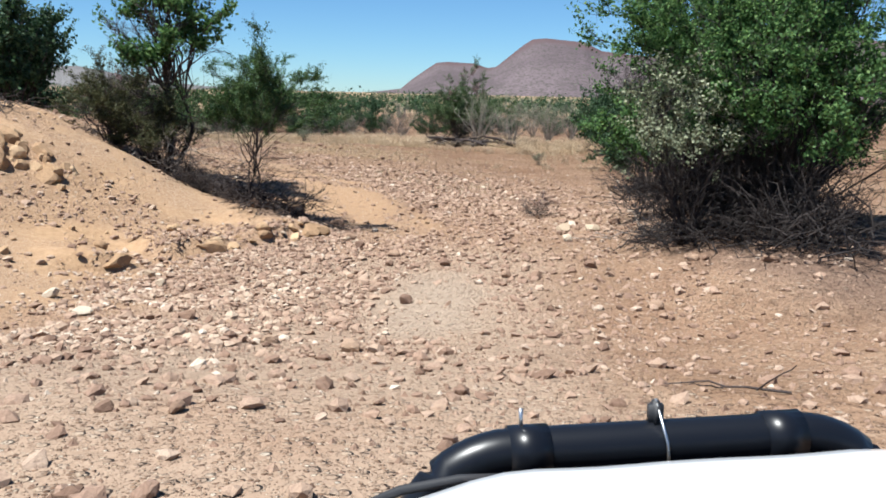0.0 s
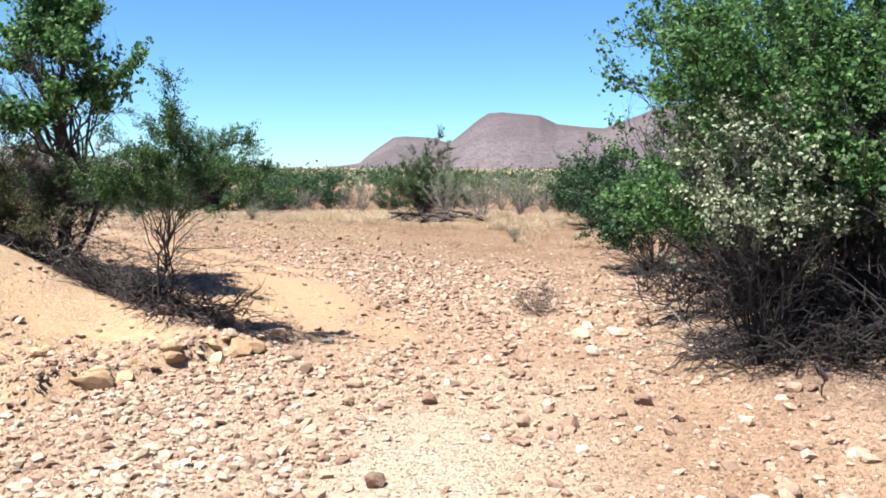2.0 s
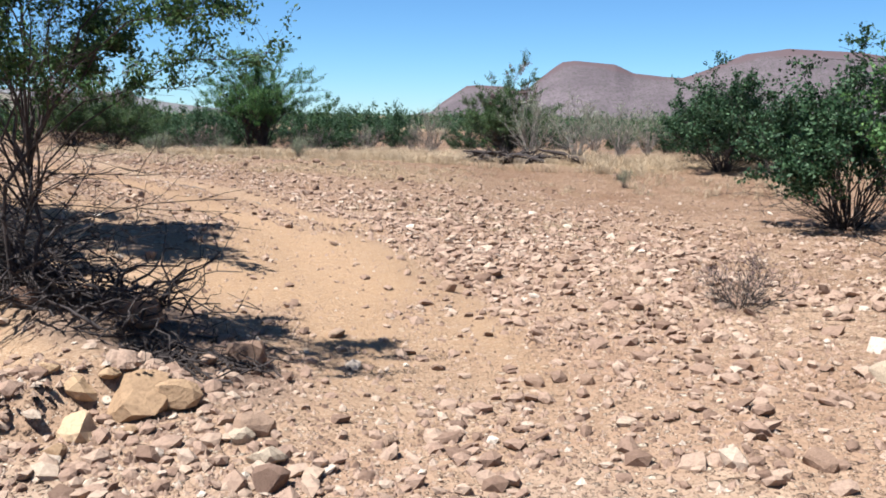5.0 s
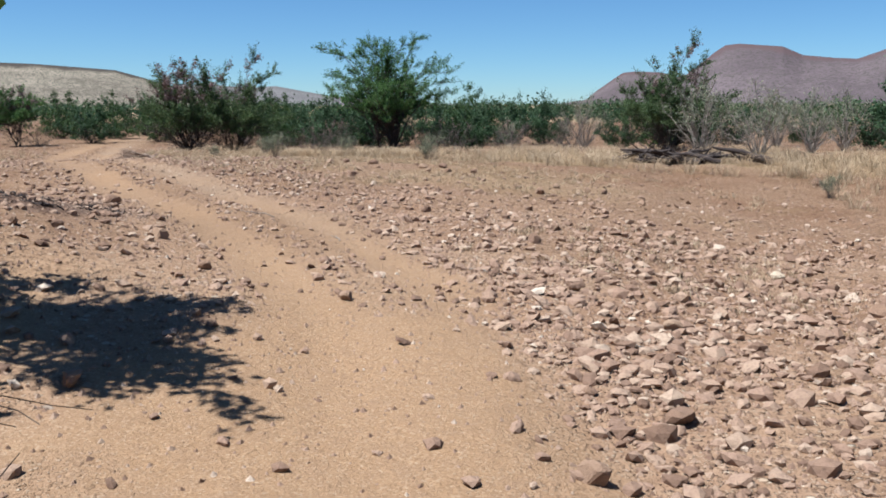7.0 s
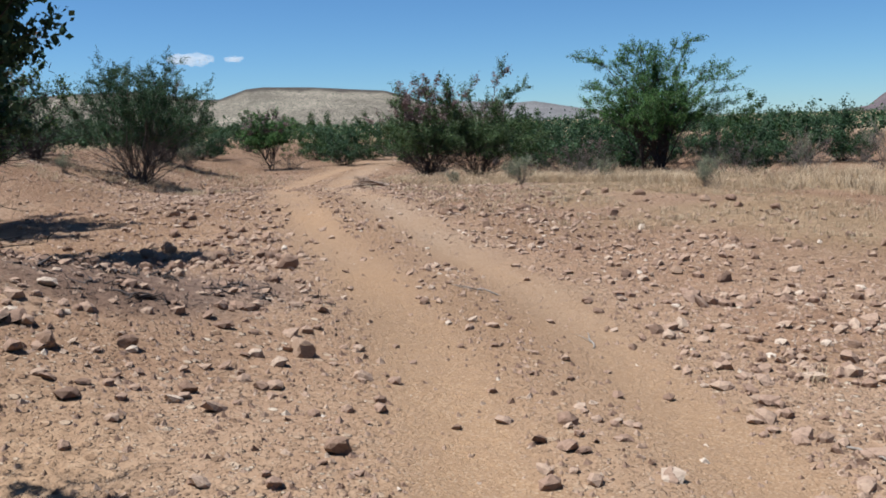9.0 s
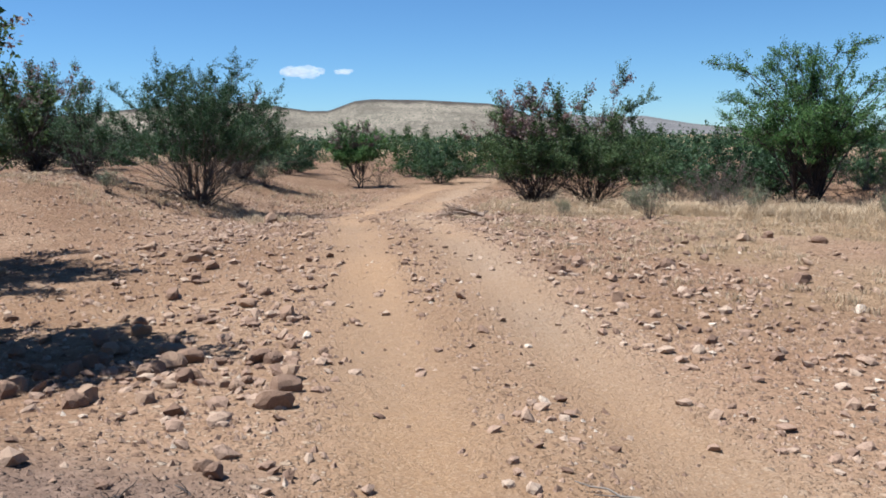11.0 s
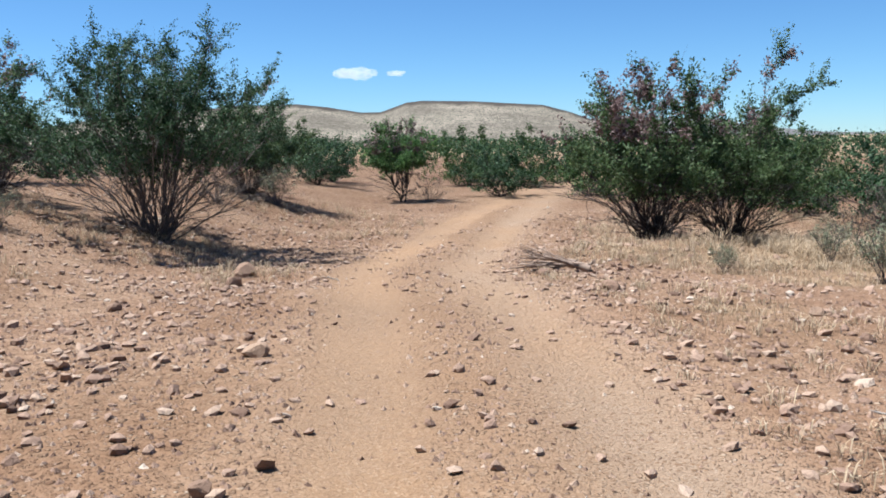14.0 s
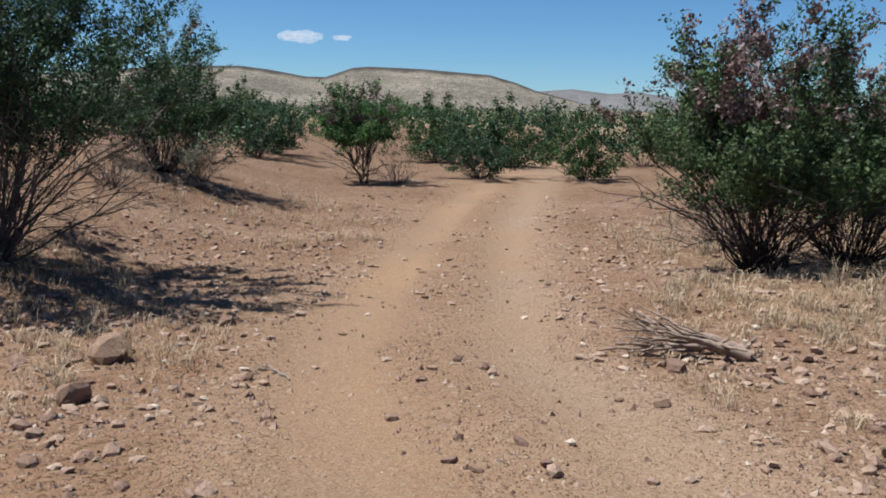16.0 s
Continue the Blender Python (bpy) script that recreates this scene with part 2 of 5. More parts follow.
def land(x, y):
    """Ramp, wash, sandy bank, rises beside the track, plain."""
    z = 0.85 * (1 - sst(2.7, 9.0, y)) - 0.15 * (1 - sst(-1.0, 2.5, y))
    z -= (0.24 - 0.20 * sst(0.5, 3.5, x)) * bell(y, 11.5, 3.0)
    toe = -2.8 + 1.5 * bell(y, 16.3, 1.8)
    z += 2.0 * sst(0, 6.3, toe - x) * (1 - sst(18.5, 25.0, y)) * sst(3.5, 9.8, y) + 0.30 * bell(x, -1.8, 0.9) * bell(y, 16.4, 0.8)
    z += 0.42 * sst(4.0, 6.4, x) * bell(y, 14.2, 6.5)
    z += 0.50 * bell(x, -6.4, 2.6) * bell(y, 22.6, 3.6)
    z += 0.24 * bell(x, -9.5, 7.0) * bell(y, 33.0, 8.0)
    z -= 0.30 * bell(x, 4.8, 4.0) * bell(y, 30.0, 8.0)
    z -= 0.15 * sst(-0.2, 1.6, x) * (1 - sst(8, 13, x)) * sst(17.5, 20.5, y) * (1 - sst(36, 41, y))
    z -= 0.16 * bell(x, 0.3, 3.0) * bell(y, 17.0, 1.9)
    z += 0.20 * bell(x, -2.7, 1.5) * bell(y, 20.9, 1.8)
    z += 0.12 * bell(x, -12.0, 9.0) * bell(y, 33.0, 7.0) + 0.10 * bell(x, -14.5, 3.0) * bell(y, 31.0, 4.0)
    along, left = -0.59 * (x + 10) + 0.81 * (y - 31), -0.81 * (x + 10) - 0.59 * (y - 31)
    z += 1.1 * sst(3.6, 9.0, left) * sst(0, 7, along) * (1 - 0.6 * sst(18, 32, along)) * (1 - sst(25, 70, left))
    z -= 0.17 * sst(6, 16, along) * (1 - sst(3.0, 6.0, left))
    z += 0.27 * bell(x, -14.1, 1.7) * bell(y, 41.7, 1.7)
    return z


def wob(x, y, scale, seed=0.0):
    return noise.noise(Vector((x / scale, y / scale, seed)))


def ledge(x, y):
    """Broken edge of crusted sand along the foot of the bank."""
    along, e = 0.656 * (x + 1.95) + 0.755 * (y - 13.6), 0.656 * (y - 13.6) - 0.755 * (x + 1.95)
    if abs(along) > 3.2 or not -1.2 < e < 3.5:
        return 0.0
    e += 0.22 * wob(x, y, 0.5, 3) + 0.3 * wob(x, y, 1.6, 5)
    whole = sst(-0.35, 0.1, wob(along, 0.0, 0.9, 8) + 0.7 * bell(along, 1.5, 0.5))
    return 0.24 * whole * sst(-0.05, 0.05, e) * (1 - sst(0.1, 1.9, e)) * sst(-3.2, -2.0, along) * (1 - sst(1.7, 2.3, along))


def rut(d):
    return bell(abs(d), 0.72, 0.30)


def height(x, y):
    z = land(x, y)
    if -40 < x < 25 and -10 < y < 75:
        d = from_track(x, y)
        on = sst(17, 20, y)
        z += -0.045 * rut(d) * on + 0.02 * bell(d, 0, 0.35) * on
        z += 0.05 * wob(x, y, 1.7, 1) + 0.022 * wob(x, y, 0.5, 2) * (1 - 0.7 * rut(d) * on)
        z += ledge(x, y)
        z += 0.035 * abs(wob(x, y, 0.8, 21)) * sst(3, 4.5, -x) * bell(y, 15, 5)
    elif abs(x) < 300 and abs(y) < 400:
        z += 0.05 * wob(x, y, 1.7, 1)
    return z


def masks(x, y):
    """How much the soil is track sand, bank sand, pale silt, straw, and dead leaves with shade painted in."""
    if not (-60 < x < 40 and -15 < y < 110):
        return 0.0, 0.0, 0.0, max(0.0, 0.5 + 0.5 * wob(x, y, 30, 9)), 0.0, 0.3
    d = from_track(x, y)
    n1, n2 = wob(x, y, 2.2, 11), wob(x, y, 0.6, 12)
    rough = 0.25 * n1 + 0.25 * n2
    on = sst(14.0, 17.5, y)
    sand = on * min(1.0, 1.15 * rut(d) + 0.55 * bell(d, 0.2, 1.7) + 0.8 * rough * bell(d, 0, 1.6))
    sand = max(sand, sst(-0.1, 0.35, bell(x, -0.9, 1.7) * bell(y, 19.4, 2.0) + rough * 0.7 - 0.3))
    sand = max(sand, 0.35 * bell(x, -10.5, 3.2) * bell(y, 27.5, 2.4))
    toe = -2.8 + 1.5 * bell(y, 16.3, 1.8)
    n3 = wob(x, y, 5.0, 14)
    bank = sst(-0.7, 0.9, toe - x + 2.2 * rough + 1.5 * n3) * sst(6.2, 9, y + 3 * n3) * (1 - sst(18, 22.5, y + 2 * n3)) * (1 - sst(9.8, 13, -x + 2.5 * n3))
    bank *= 0.55 + 0.45 * sst(-0.35, 0.1, n1 + 0.5 * n2)
    pale = 0.45 * sst(0.1, 0.7, 1 - sst(12.5, 16, y) + rough - 0.3) * (1 - sst(-3, -1.5, -x - 3.8)) * (1 - sst(2.4, 3.8, x + rough))
    pale = max(pale, 0.75 * sst(0.25, 0.95, bell(x, 1.5, 1.2) * bell(y, 10.3, 3.8) + 0.5 * rough))
    pale = max(pale, 0.35 * bell(abs(d), 0.72, 0.5) * sst(22, 27, y) * (0.6 + n1))
    right_rut = sst(25, 29, y) * bell(d, -0.72, 0.5)
    sand *= (1 - 0.2 * right_rut) * (1 - sst(0.35, 0.9, -d) * (1 - sst(20.5, 23.5, y)))
    pale = max(pale, (0.35 + 0.5 * n1) * right_rut)
    straw = 0.85 * sst(-0.15, 0.35, n1 * 0.6 + n2 * 0.3 + sst(36, 42, y) * (1 - sst(45, 49, y)) * sst(-16, -8, x) - 0.62) * (1 - bell(d, 0, 1.9))
    right = -d
    straw = max(straw, 0.6 * sst(0.1, 0.6, n1 * 0.7 + bell(right, 6.5, 4.5) - 0.45) * sst(29, 33, y) * (1 - sst(45, 50, y)))
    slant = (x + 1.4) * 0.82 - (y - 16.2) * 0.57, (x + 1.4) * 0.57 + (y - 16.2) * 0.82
    # Debris along the brush, with the thorn shrub's shade painted in.
    litter_shade = 0.8 * sst(0.25, 0.65, bell(slant[0], -0.2, 1.9) * bell(slant[1], 0, 0.75) + 0.4 * rough)
    # Thicket floor: debris and the thicket's own shade as one dark patch.
    litter_shade = max(litter_shade, 0.8 * sst(0.35, 0.8, bell(x, 6.9, 2.4) * bell(y, 13.5, 6.3) + 0.4 * rough))
    red = max(0.9 * sst(1.2, 3.0, d) * sst(20, 23, y), 0.65 * sst(1.0, 2.5, -d) * sst(17, 20, y) * (1 - sst(31, 36, y))) * sst(-0.5, 0.25, n1 + 0.6 * n2)
    red = max(red, (0.6 + 0.5 * n1) * sst(22, 26, y) * bell(d, 0.4, 1.8), (0.35 + 0.5 * n1 + 0.4 * n2) * sst(2.2, 3.8, x) * (1 - sst(15.5, 18.5, y)))
    red = max(red, (0.8 + 0.6 * n1 + 0.3 * n2) * sst(26, 31, y) * sst(1.0, 1.8, abs(d)))
    # Debris on the rise, with the bank trees' shadow painted in.
    litter_shade = max(litter_shade, 0.85 * sst(0.3, 0.75, bell(x, -5.8, 1.0) * bell(y, 23.4, 1.7) + 0.6 * rough))
    return max(0, min(1, sand)), bank, max(0, pale), max(0, straw), litter_shade, max(0, min(1, red))


def spread(lo, hi, step, far):
    """Lines evenly spaced between lo and hi and ever wider apart beyond, out to far."""
    mid = list(np.arange(lo, hi, step))
    out, s, v = [], step, hi
    while v < far:
        out.append(v)
        s *= 1.17
        v += s
    low, s, v = [], step, lo
    while v > -far:
        s *= 1.17
        v -= s
        low.append(v)
    return low[::-1] + mid + out


def from_arrays(name, verts, faces, mat, smooth=False):
    me = bpy.data.meshes.new(name)
    me.from_pydata(verts, [], faces)
    me.materials.append(mat)
    if smooth:
        me.shade_smooth()
    me.update()
    return me


def build_ground():
    xs, ys = spread(-24, 9, 0.17, 4000), spread(3, 48, 0.17, 4000)
    verts, cols = [], []
    for y in ys:
        for x in xs:
            verts.append((x, y, height(x, y)))
            cols.append(masks(x, y))
    w = len(xs)
    faces = [(j * w + i, j * w + i + 1, j * w + w + i + 1, j * w + w + i) for j in range(len(ys) - 1) for i in range(w - 1)]
    me = from_arrays("ground", verts, faces, MAT_GROUND, True)
    for k, name in enumerate(("sand", "bank", "pale", "straw", "litter_shade", "red")):
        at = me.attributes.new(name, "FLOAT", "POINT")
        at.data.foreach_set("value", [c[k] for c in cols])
    return tagged(new("ground", me), "dry stony reddish-brown ground with a sandy wheel track", "ground", kind="structure")


build_ground()

# ---- hills ----


def hill(name, label, mat, dist, depth, profile, seed, rough):
    """A ridge seen at a distance: crest heights in degrees over the plain, by bearing to the left of +y."""
    bearings = [b for b, _ in profile]
    lo, hi = min(bearings), max(bearings)
    table = sorted(profile)
    cols, rows = int((hi - lo) / 0.12), 44
    verts, faces, caps = [], [], []
    for i in range(cols + 1):
        b = lo + (hi - lo) * i / cols
        crest = dist * math.tan(radians(float(np.interp(b, [p[0] for p in table], [p[1] for p in table]))))
        for j in range(rows + 1):
            u = j / rows * 2 - 1
            r = dist + depth * u
            a = radians(b)
            g = noise.fractal(Vector((b * 0.9, u * 1.2, seed)), 1.0, 2.0, 5)
            face = 1 - abs(u) ** 1.25
            if u < 0:
                gully = 1 - rough * abs(g) * (1 - face) * 1.2
            else:
                gully = 1
            z = crest * max(0, face) * gully + crest * 0.012 * g * rough - 3.0
            caps.append(sst(0.84, 0.93, face + 0.05 * g))
            verts.append((-math.sin(a) * r - 4, math.cos(a) * r + 14, z))
    w = rows + 1
    for i in range(cols):
        for j in range(rows):
            faces.append((i * w + j, i * w + w + j, i * w + w + j + 1, i * w + j + 1))
    me = from_arrays(name, verts, faces, mat, True)
    me.attributes.new("cap", "FLOAT", "POINT").data.foreach_set("value", caps)
    return tagged(new(name, me), label, "hill", kind="structure")


hill("backdrop_mountain", "flat-topped purple-brown rocky mountain with haze in its colour", MAT_HILL, 2500, 620,
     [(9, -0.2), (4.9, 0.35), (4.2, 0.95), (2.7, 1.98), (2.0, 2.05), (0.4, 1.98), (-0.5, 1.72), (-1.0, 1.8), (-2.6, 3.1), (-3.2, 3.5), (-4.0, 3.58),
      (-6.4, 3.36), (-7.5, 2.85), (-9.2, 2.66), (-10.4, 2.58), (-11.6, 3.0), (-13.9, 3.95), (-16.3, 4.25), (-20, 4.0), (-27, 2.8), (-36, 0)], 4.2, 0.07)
hill("backdrop_mesa", "long pale flat-topped hill with a dark rim", MAT_HILL_PALE, 1500, 420,
     [(70, 0), (60, 1.7), (52, 2.4), (48.3, 2.5), (46.5, 2.3), (44.4, 1.95), (43.2, 1.95), (41.6, 2.52), (40.6, 2.62), (37.5, 2.54), (33.2, 2.24), (31.6, 1.8), (30.4, 1.35), (27, 0.5), (22, -0.2)], 7.7, 0.1)
hill("backdrop_ridge", "far grey-brown ridge on the horizon with haze in its colour", MAT_RIDGE, 2700, 500,
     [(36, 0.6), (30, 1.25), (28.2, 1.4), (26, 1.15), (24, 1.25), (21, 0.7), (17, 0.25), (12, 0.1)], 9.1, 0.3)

# ---- clouds ----


def cloud(name, bearing, lift, size, seed):
    rng = random.Random(seed)
    bm = bmesh.new()
    a, r = radians(bearing), 3200
    for k in range(9):
        u = rng.uniform(-1, 1)
        s = size * (0.22 - 0.1 * abs(u)) * rng.uniform(0.7, 1.2)
        m = Matrix.Translation((u * size * 0.5 * math.cos(a), u * size * 0.5 * math.sin(a), rng.uniform(-0.05, 0.08) * size)) @ Matrix.Diagonal((s * 1.5, s * 1.5, s * 0.62, 1))
        bmesh.ops.create_icosphere(bm, subdivisions=3, radius=1, matrix=m)
    for v in bm.verts:
        v.co += v.normal * size * 0.05 * noise.fractal(v.co / size * 6 + Vector((seed, 0, 0)), 1.0, 2.0, 4)
    me = bpy.data.meshes.new(name)
    bm.to_mesh(me)
    bm.free()
    me.materials.append(MAT_CLOUD)
    me.shade_smooth()
    ob = new(name, me)
    ob.location = (-math.sin(a) * r - 4, math.cos(a) * r + 14, r * math.tan(radians(lift)))
    return tagged(ob, "small white fair-weather cloud low in the sky", "cloud", "clouds", "structure")


# Near-black base; the clouds' sunlit white is given off as a glow.
MAT_CLOUD, cn, cp = material("cloud_glow")
cp.inputs["Base Color"].default_value = (0.05, 0.05, 0.05, 1)
cp.inputs["Roughness"].default_value = 1.0
cp.inputs["Specular IOR Level"].default_value = 0.0
cp.inputs["Emission Color"].default_value, cp.inputs["Emission Strength"].default_value = (0.80, 0.90, 1.0, 1), 0.45
cn.links.new(ramp(cn, noise_tex(cn, 0.045, 6.0, 0.65), (0.34, (0, 0, 0)), (0.74, (0.75, 0.75, 0.75))), cp.inputs["Alpha"])
cloud("backdrop_cloud", 44.7, 4.15, 125, 3)
cloud("backdrop_cloud", 42.35, 4.15, 52, 5)

# ---- plants ----


class Wood:
    """Collects tapered tubes and leaves for one plant."""

    def __init__(self):
        self.v, self.f, self.leaf_at, self.n = [], [], [], 0

    def tube(self, pts, r0, r1, sides):
        pts = [Vector(p) for p in pts]
        last = len(pts) - 1
        for i, p in enumerate(pts):
            d = (pts[min(i + 1, last)] - pts[max(i - 1, 0)]).normalized()
            a = d.orthogonal().normalized()
            b = d.cross(a)
            r = r0 + (r1 - r0) * i / last
            for k in range(sides):
                t = 2 * math.pi * k / sides
                q = p + (a * math.cos(t) + b * math.sin(t)) * r
                self.v.append((q.x, q.y, q.z))
        for i in range(last):
            for k in range(sides):
                k2 = (k + 1) % sides
                self.f.append((self.n + i * sides + k, self.n + i * sides + k2, self.n + (i + 1) * sides + k2, self.n + (i + 1) * sides + k))
        self.n = len(self.v)


def bend(rng, a, b, sag, wild, steps):
    """A crooked way from a to b that starts steeply."""
    a, b = Vector(a), Vector(b)
    long = (b - a).length
    out = [a]
    for i in range(1, steps):
        u = i / steps
        p = a.lerp(b, u)
        p.z += sag * long * math.sin(math.pi * u)
        p += Vector((rng.gauss(0, 1), rng.gauss(0, 1), rng.gauss(0, 1))) * wild * long * 0.5
        out.append(p)
    out.append(b)
    return out


def leaves_mesh(name, rng, spots, size, narrow, mat, jitter):
    """Small flat leaves round the given spots, two turned triangles each."""
    n = len(spots)
    g = np.random.default_rng(rng.randrange(1 << 30))
    c = np.array(spots) + g.normal(0, jitter, (n, 3))
    u = g.normal(0, 1, (n, 3))
    u /= np.linalg.norm(u, axis=1)[:, None]
    w = g.normal(0, 1, (n, 3)) + (0, 0, 0.9)
    v = np.cross(u, w)
    v /= np.linalg.norm(v, axis=1)[:, None] + 1e-9
    s = size * g.uniform(0.55, 1.25, (n, 1))
    u, v = u * s, v * s * narrow
    verts = np.stack([c - u, c + v, c + u, c - v], 1).reshape(-1, 3)
    me = bpy.data.meshes.new(name)
    me.vertices.add(4 * n)
    me.vertices.foreach_set("co", verts.ravel())
    me.loops.add(4 * n)
    me.loops.foreach_set("vertex_index", np.arange(4 * n))
    me.polygons.add(n)
    me.polygons.foreach_set("loop_start", np.arange(0, 4 * n, 4))
    me.materials.append(mat)
    me.update(calc_edges=True)
    return me


def arc(rng, a, c, b, steps, wild):
    """A crooked curve from a to b that bends towards c."""
    a, b, c = Vector(a), Vector(b), Vector(c)
    long = (b - a).length
    out = []
    for i in range(steps + 1):
        u = i / steps
        p = a * (1 - u) ** 2 + c * 2 * u * (1 - u) + b * u * u
        if 0 < i < steps:
            p += Vector((rng.gauss(0, 1), rng.gauss(0, 1), rng.gauss(0, 0.7))) * wild * long
        out.append(p)
    return out


def shrub(name, label, category, seed, tall, wide, stems=8, limbs=34, branches=9, twigs=7, twig=0.07, leaf=0.017, pitch=0.016, narrow=0.45, bare=0.40,
          splay=1.0, sag=0.42, droop=0.0, spikes=6, dead=12, mat=None, bark=None, thick=1.0, gaps=-0.2, group="", rust=0.0, oval=1.0, lean=(0.0, 0.0),
          sweeps=(), trunk=0.0, cell=0.30, sides=4, fine=True, low=0.35, reach=1.05, wild=0.022):
    """A woody plant that fans out of one foot: limbs, branches, twigs, and leaves set along the twigs.
    tall, wide: height and radius of the crown; bare: the part of the height without leaves; sag: how much lower the crown's rim lies than its top;
    droop: arching limbs; spikes: leafy shoots beyond the crown; gaps: the threshold of the clumps' pattern (higher: more open);
    cell: size of the clumps to the height; trunk: the part of the height at which the stems fork; low: where on a limb the branches begin."""
    rng = random.Random(seed)
    w, spots, rusty = Wood(), [], []
    off = Vector((rng.uniform(-50, 50), rng.uniform(-50, 50), rng.uniform(-50, 50)))
    scale = 1 / (cell * tall)
    leaf, pitch = leaf * 1.55, pitch * 0.62
    base = []
    for k in range(stems):
        a = 2.4 * k + rng.gauss(0, 0.4)
        foot = Vector((math.cos(a), math.sin(a) * oval, 0)) * 0.035 * wide * rng.uniform(0.3, 1.6)
        foot.z = -0.10
        if trunk:
            top = foot + Vector((rng.gauss(0, 0.12) * wide + lean[0] * trunk * tall, rng.gauss(0, 0.12) * wide * oval, trunk * tall * rng.uniform(0.7, 1.25)))
            w.tube(arc(rng, foot, foot.lerp(top, 0.5) + Vector((rng.gauss(0, 0.05), rng.gauss(0, 0.05), 0)) * tall, top, 5, 0.02), 0.036 * thick * tall / 3.5, 0.022 * thick * tall / 3.5, 7)
            foot = top
        base.append(foot)

    def leafy(p, d, long, sure=False):
        """A twig with its leaves."""
        e = p + d * long
        if e.z < 0.03:
            return
        if fine:
            w.tube([p, e], 0.0028 * thick, 0.0012, 3)
        m = p.lerp(e, 0.6)
        if m.z < bare * tall * rng.uniform(0.72, 1.15):
            return
        if not sure and noise.noise(m * scale + off) < gaps + rng.gauss(0, 0.07):
            return
        put = rusty if rust and m.z > 0.62 * tall and noise.noise(m * 1.6 * scale - off) > 0.34 - rust else spots
        for j in range(max(2, int(long / pitch))):
            q = p + d * (long * (j + 0.8) / max(2, int(long / pitch)))
            put.append((q.x + rng.gauss(0, leaf * 1.3), q.y + rng.gauss(0, leaf * 1.3), q.z + rng.gauss(0, leaf)))

    def wander(d, by, up=0.0):
        return (d.normalized() + Vector((rng.gauss(0, by), rng.gauss(0, by), rng.gauss(up, by * 0.8)))).normalized()

    for k in range(limbs + spikes + len(sweeps)):
        a = 2.4 * k + rng.gauss(0, 0.35)
        f = math.sqrt((k % limbs + 0.6) / limbs) * rng.uniform(0.85, 1.0)
        r, z = wide * f * splay * rng.uniform(0.85, 1.05), tall * (1 - sag * f ** 1.7) * rng.uniform(0.80, 1.0)
        long_shoot = limbs <= k < limbs + spikes
        if long_shoot:
            f = rng.uniform(0.1, 0.95)
            r, z = wide * f * 1.08, tall * (1 - sag * f ** 1.7) * rng.uniform(1.04, 1.16)
        foot = base[k % stems]
        tip = Vector((math.cos(a) * r + lean[0] * z, math.sin(a) * r * oval + lean[1] * z, z))
        if k >= limbs + spikes:
            tip = Vector(sweeps[k - limbs - spikes])
            long_shoot = True
        c = Vector((foot.x + (tip.x - foot.x) * (0.40 - 0.25 * droop), foot.y + (tip.y - foot.y) * (0.40 - 0.25 * droop), foot.z + (tip.z - foot.z) * (0.55 + 0.55 * droop + (0.35 if k >= limbs + spikes else 0))))
        way = arc(rng, foot, c, tip, 7, wild)
        w.tube(way, thick * rng.uniform(0.010, 0.021) * (0.45 + tall / 5), 0.004 * thick, sides)
        size = (tip - foot).length
        for s in range(branches):
            at = rng.uniform(low, 1.0) if not long_shoot else rng.uniform(0.62, 1.0)
            i = min(6, int(at * 7))
            p = way[i].lerp(way[i + 1], at * 7 - i)
            d = wander(way[i + 1] - way[i], 0.55, 0.12)
            long = size * rng.uniform(0.12, 0.30) * (1.25 - 0.6 * at) * (0.35 if long_shoot else 1)
            arm = arc(rng, p, p + d * long * 0.5, p + wander(d, 0.25, 0.15) * long, 3, 0.03)
            w.tube(arm if fine else [arm[0], arm[3]], 0.0065 * thick * (0.4 + tall / 6), 0.0028 * thick, 3)
            for _ in range(twigs if not long_shoot else max(3, twigs // 2)):
                v = rng.uniform(0.3, 1.0) * 3
                j = min(2, int(v))
                leafy(arm[j].lerp(arm[j + 1], v - j), wander(arm[j + 1] - arm[j], 0.7, 0.2), tall * twig * rng.uniform(0.5, 1.4))
            leafy(arm[3], wander(arm[3] - arm[2], 0.2, 0.1), tall * twig * rng.uniform(0.9, 1.9), long_shoot)
        if long_shoot:
            for s in range(10):
                at = 0.55 + 0.045 * s
                i = min(6, int(at * 7))
                leafy(way[i].lerp(way[i + 1], at * 7 - i), wander(way[i + 1] - way[i], 0.5), tall * twig * rng.uniform(0.4, 0.9), True)
    for _ in range(dead):
        a = rng.uniform(0, 2 * math.pi)
        r = wide * rng.uniform(0.35, reach)
        foot = base[rng.randrange(stems)] * rng.uniform(0.2, 0.9)
        e = Vector((r * math.cos(a), r * oval * math.sin(a), rng.uniform(0.04, 0.42) * tall))
        way = arc(rng, foot, Vector((e.x * 0.5, e.y * 0.5, e.z * 0.9 + 0.05 * tall)), e, 5, 0.035)
        w.tube(way, 0.011 * thick, 0.004, 4)
        for _ in range(6):
            q = way[rng.randrange(1, 6)]
            d = wander(way[5] - way[3], 0.8) * rng.uniform(0.06, 0.16) * tall
            if (q + d).z > 0.02:
                w.tube(arc(rng, q, q + d * 0.5, q + d, 3, 0.06), 0.0055 * thick, 0.0018, 3)
    root = tagged(new(name), label, category, group)
    stem = new("trunk", from_arrays("trunk", w.v, w.f, bark or MAT_BARK, True))
    stem.parent = root
    if spots:
        crown = new("crown", leaves_mesh("crown", rng, spots, leaf, narrow, mat or MAT_LEAF, leaf * 0.3))
        crown.parent = root
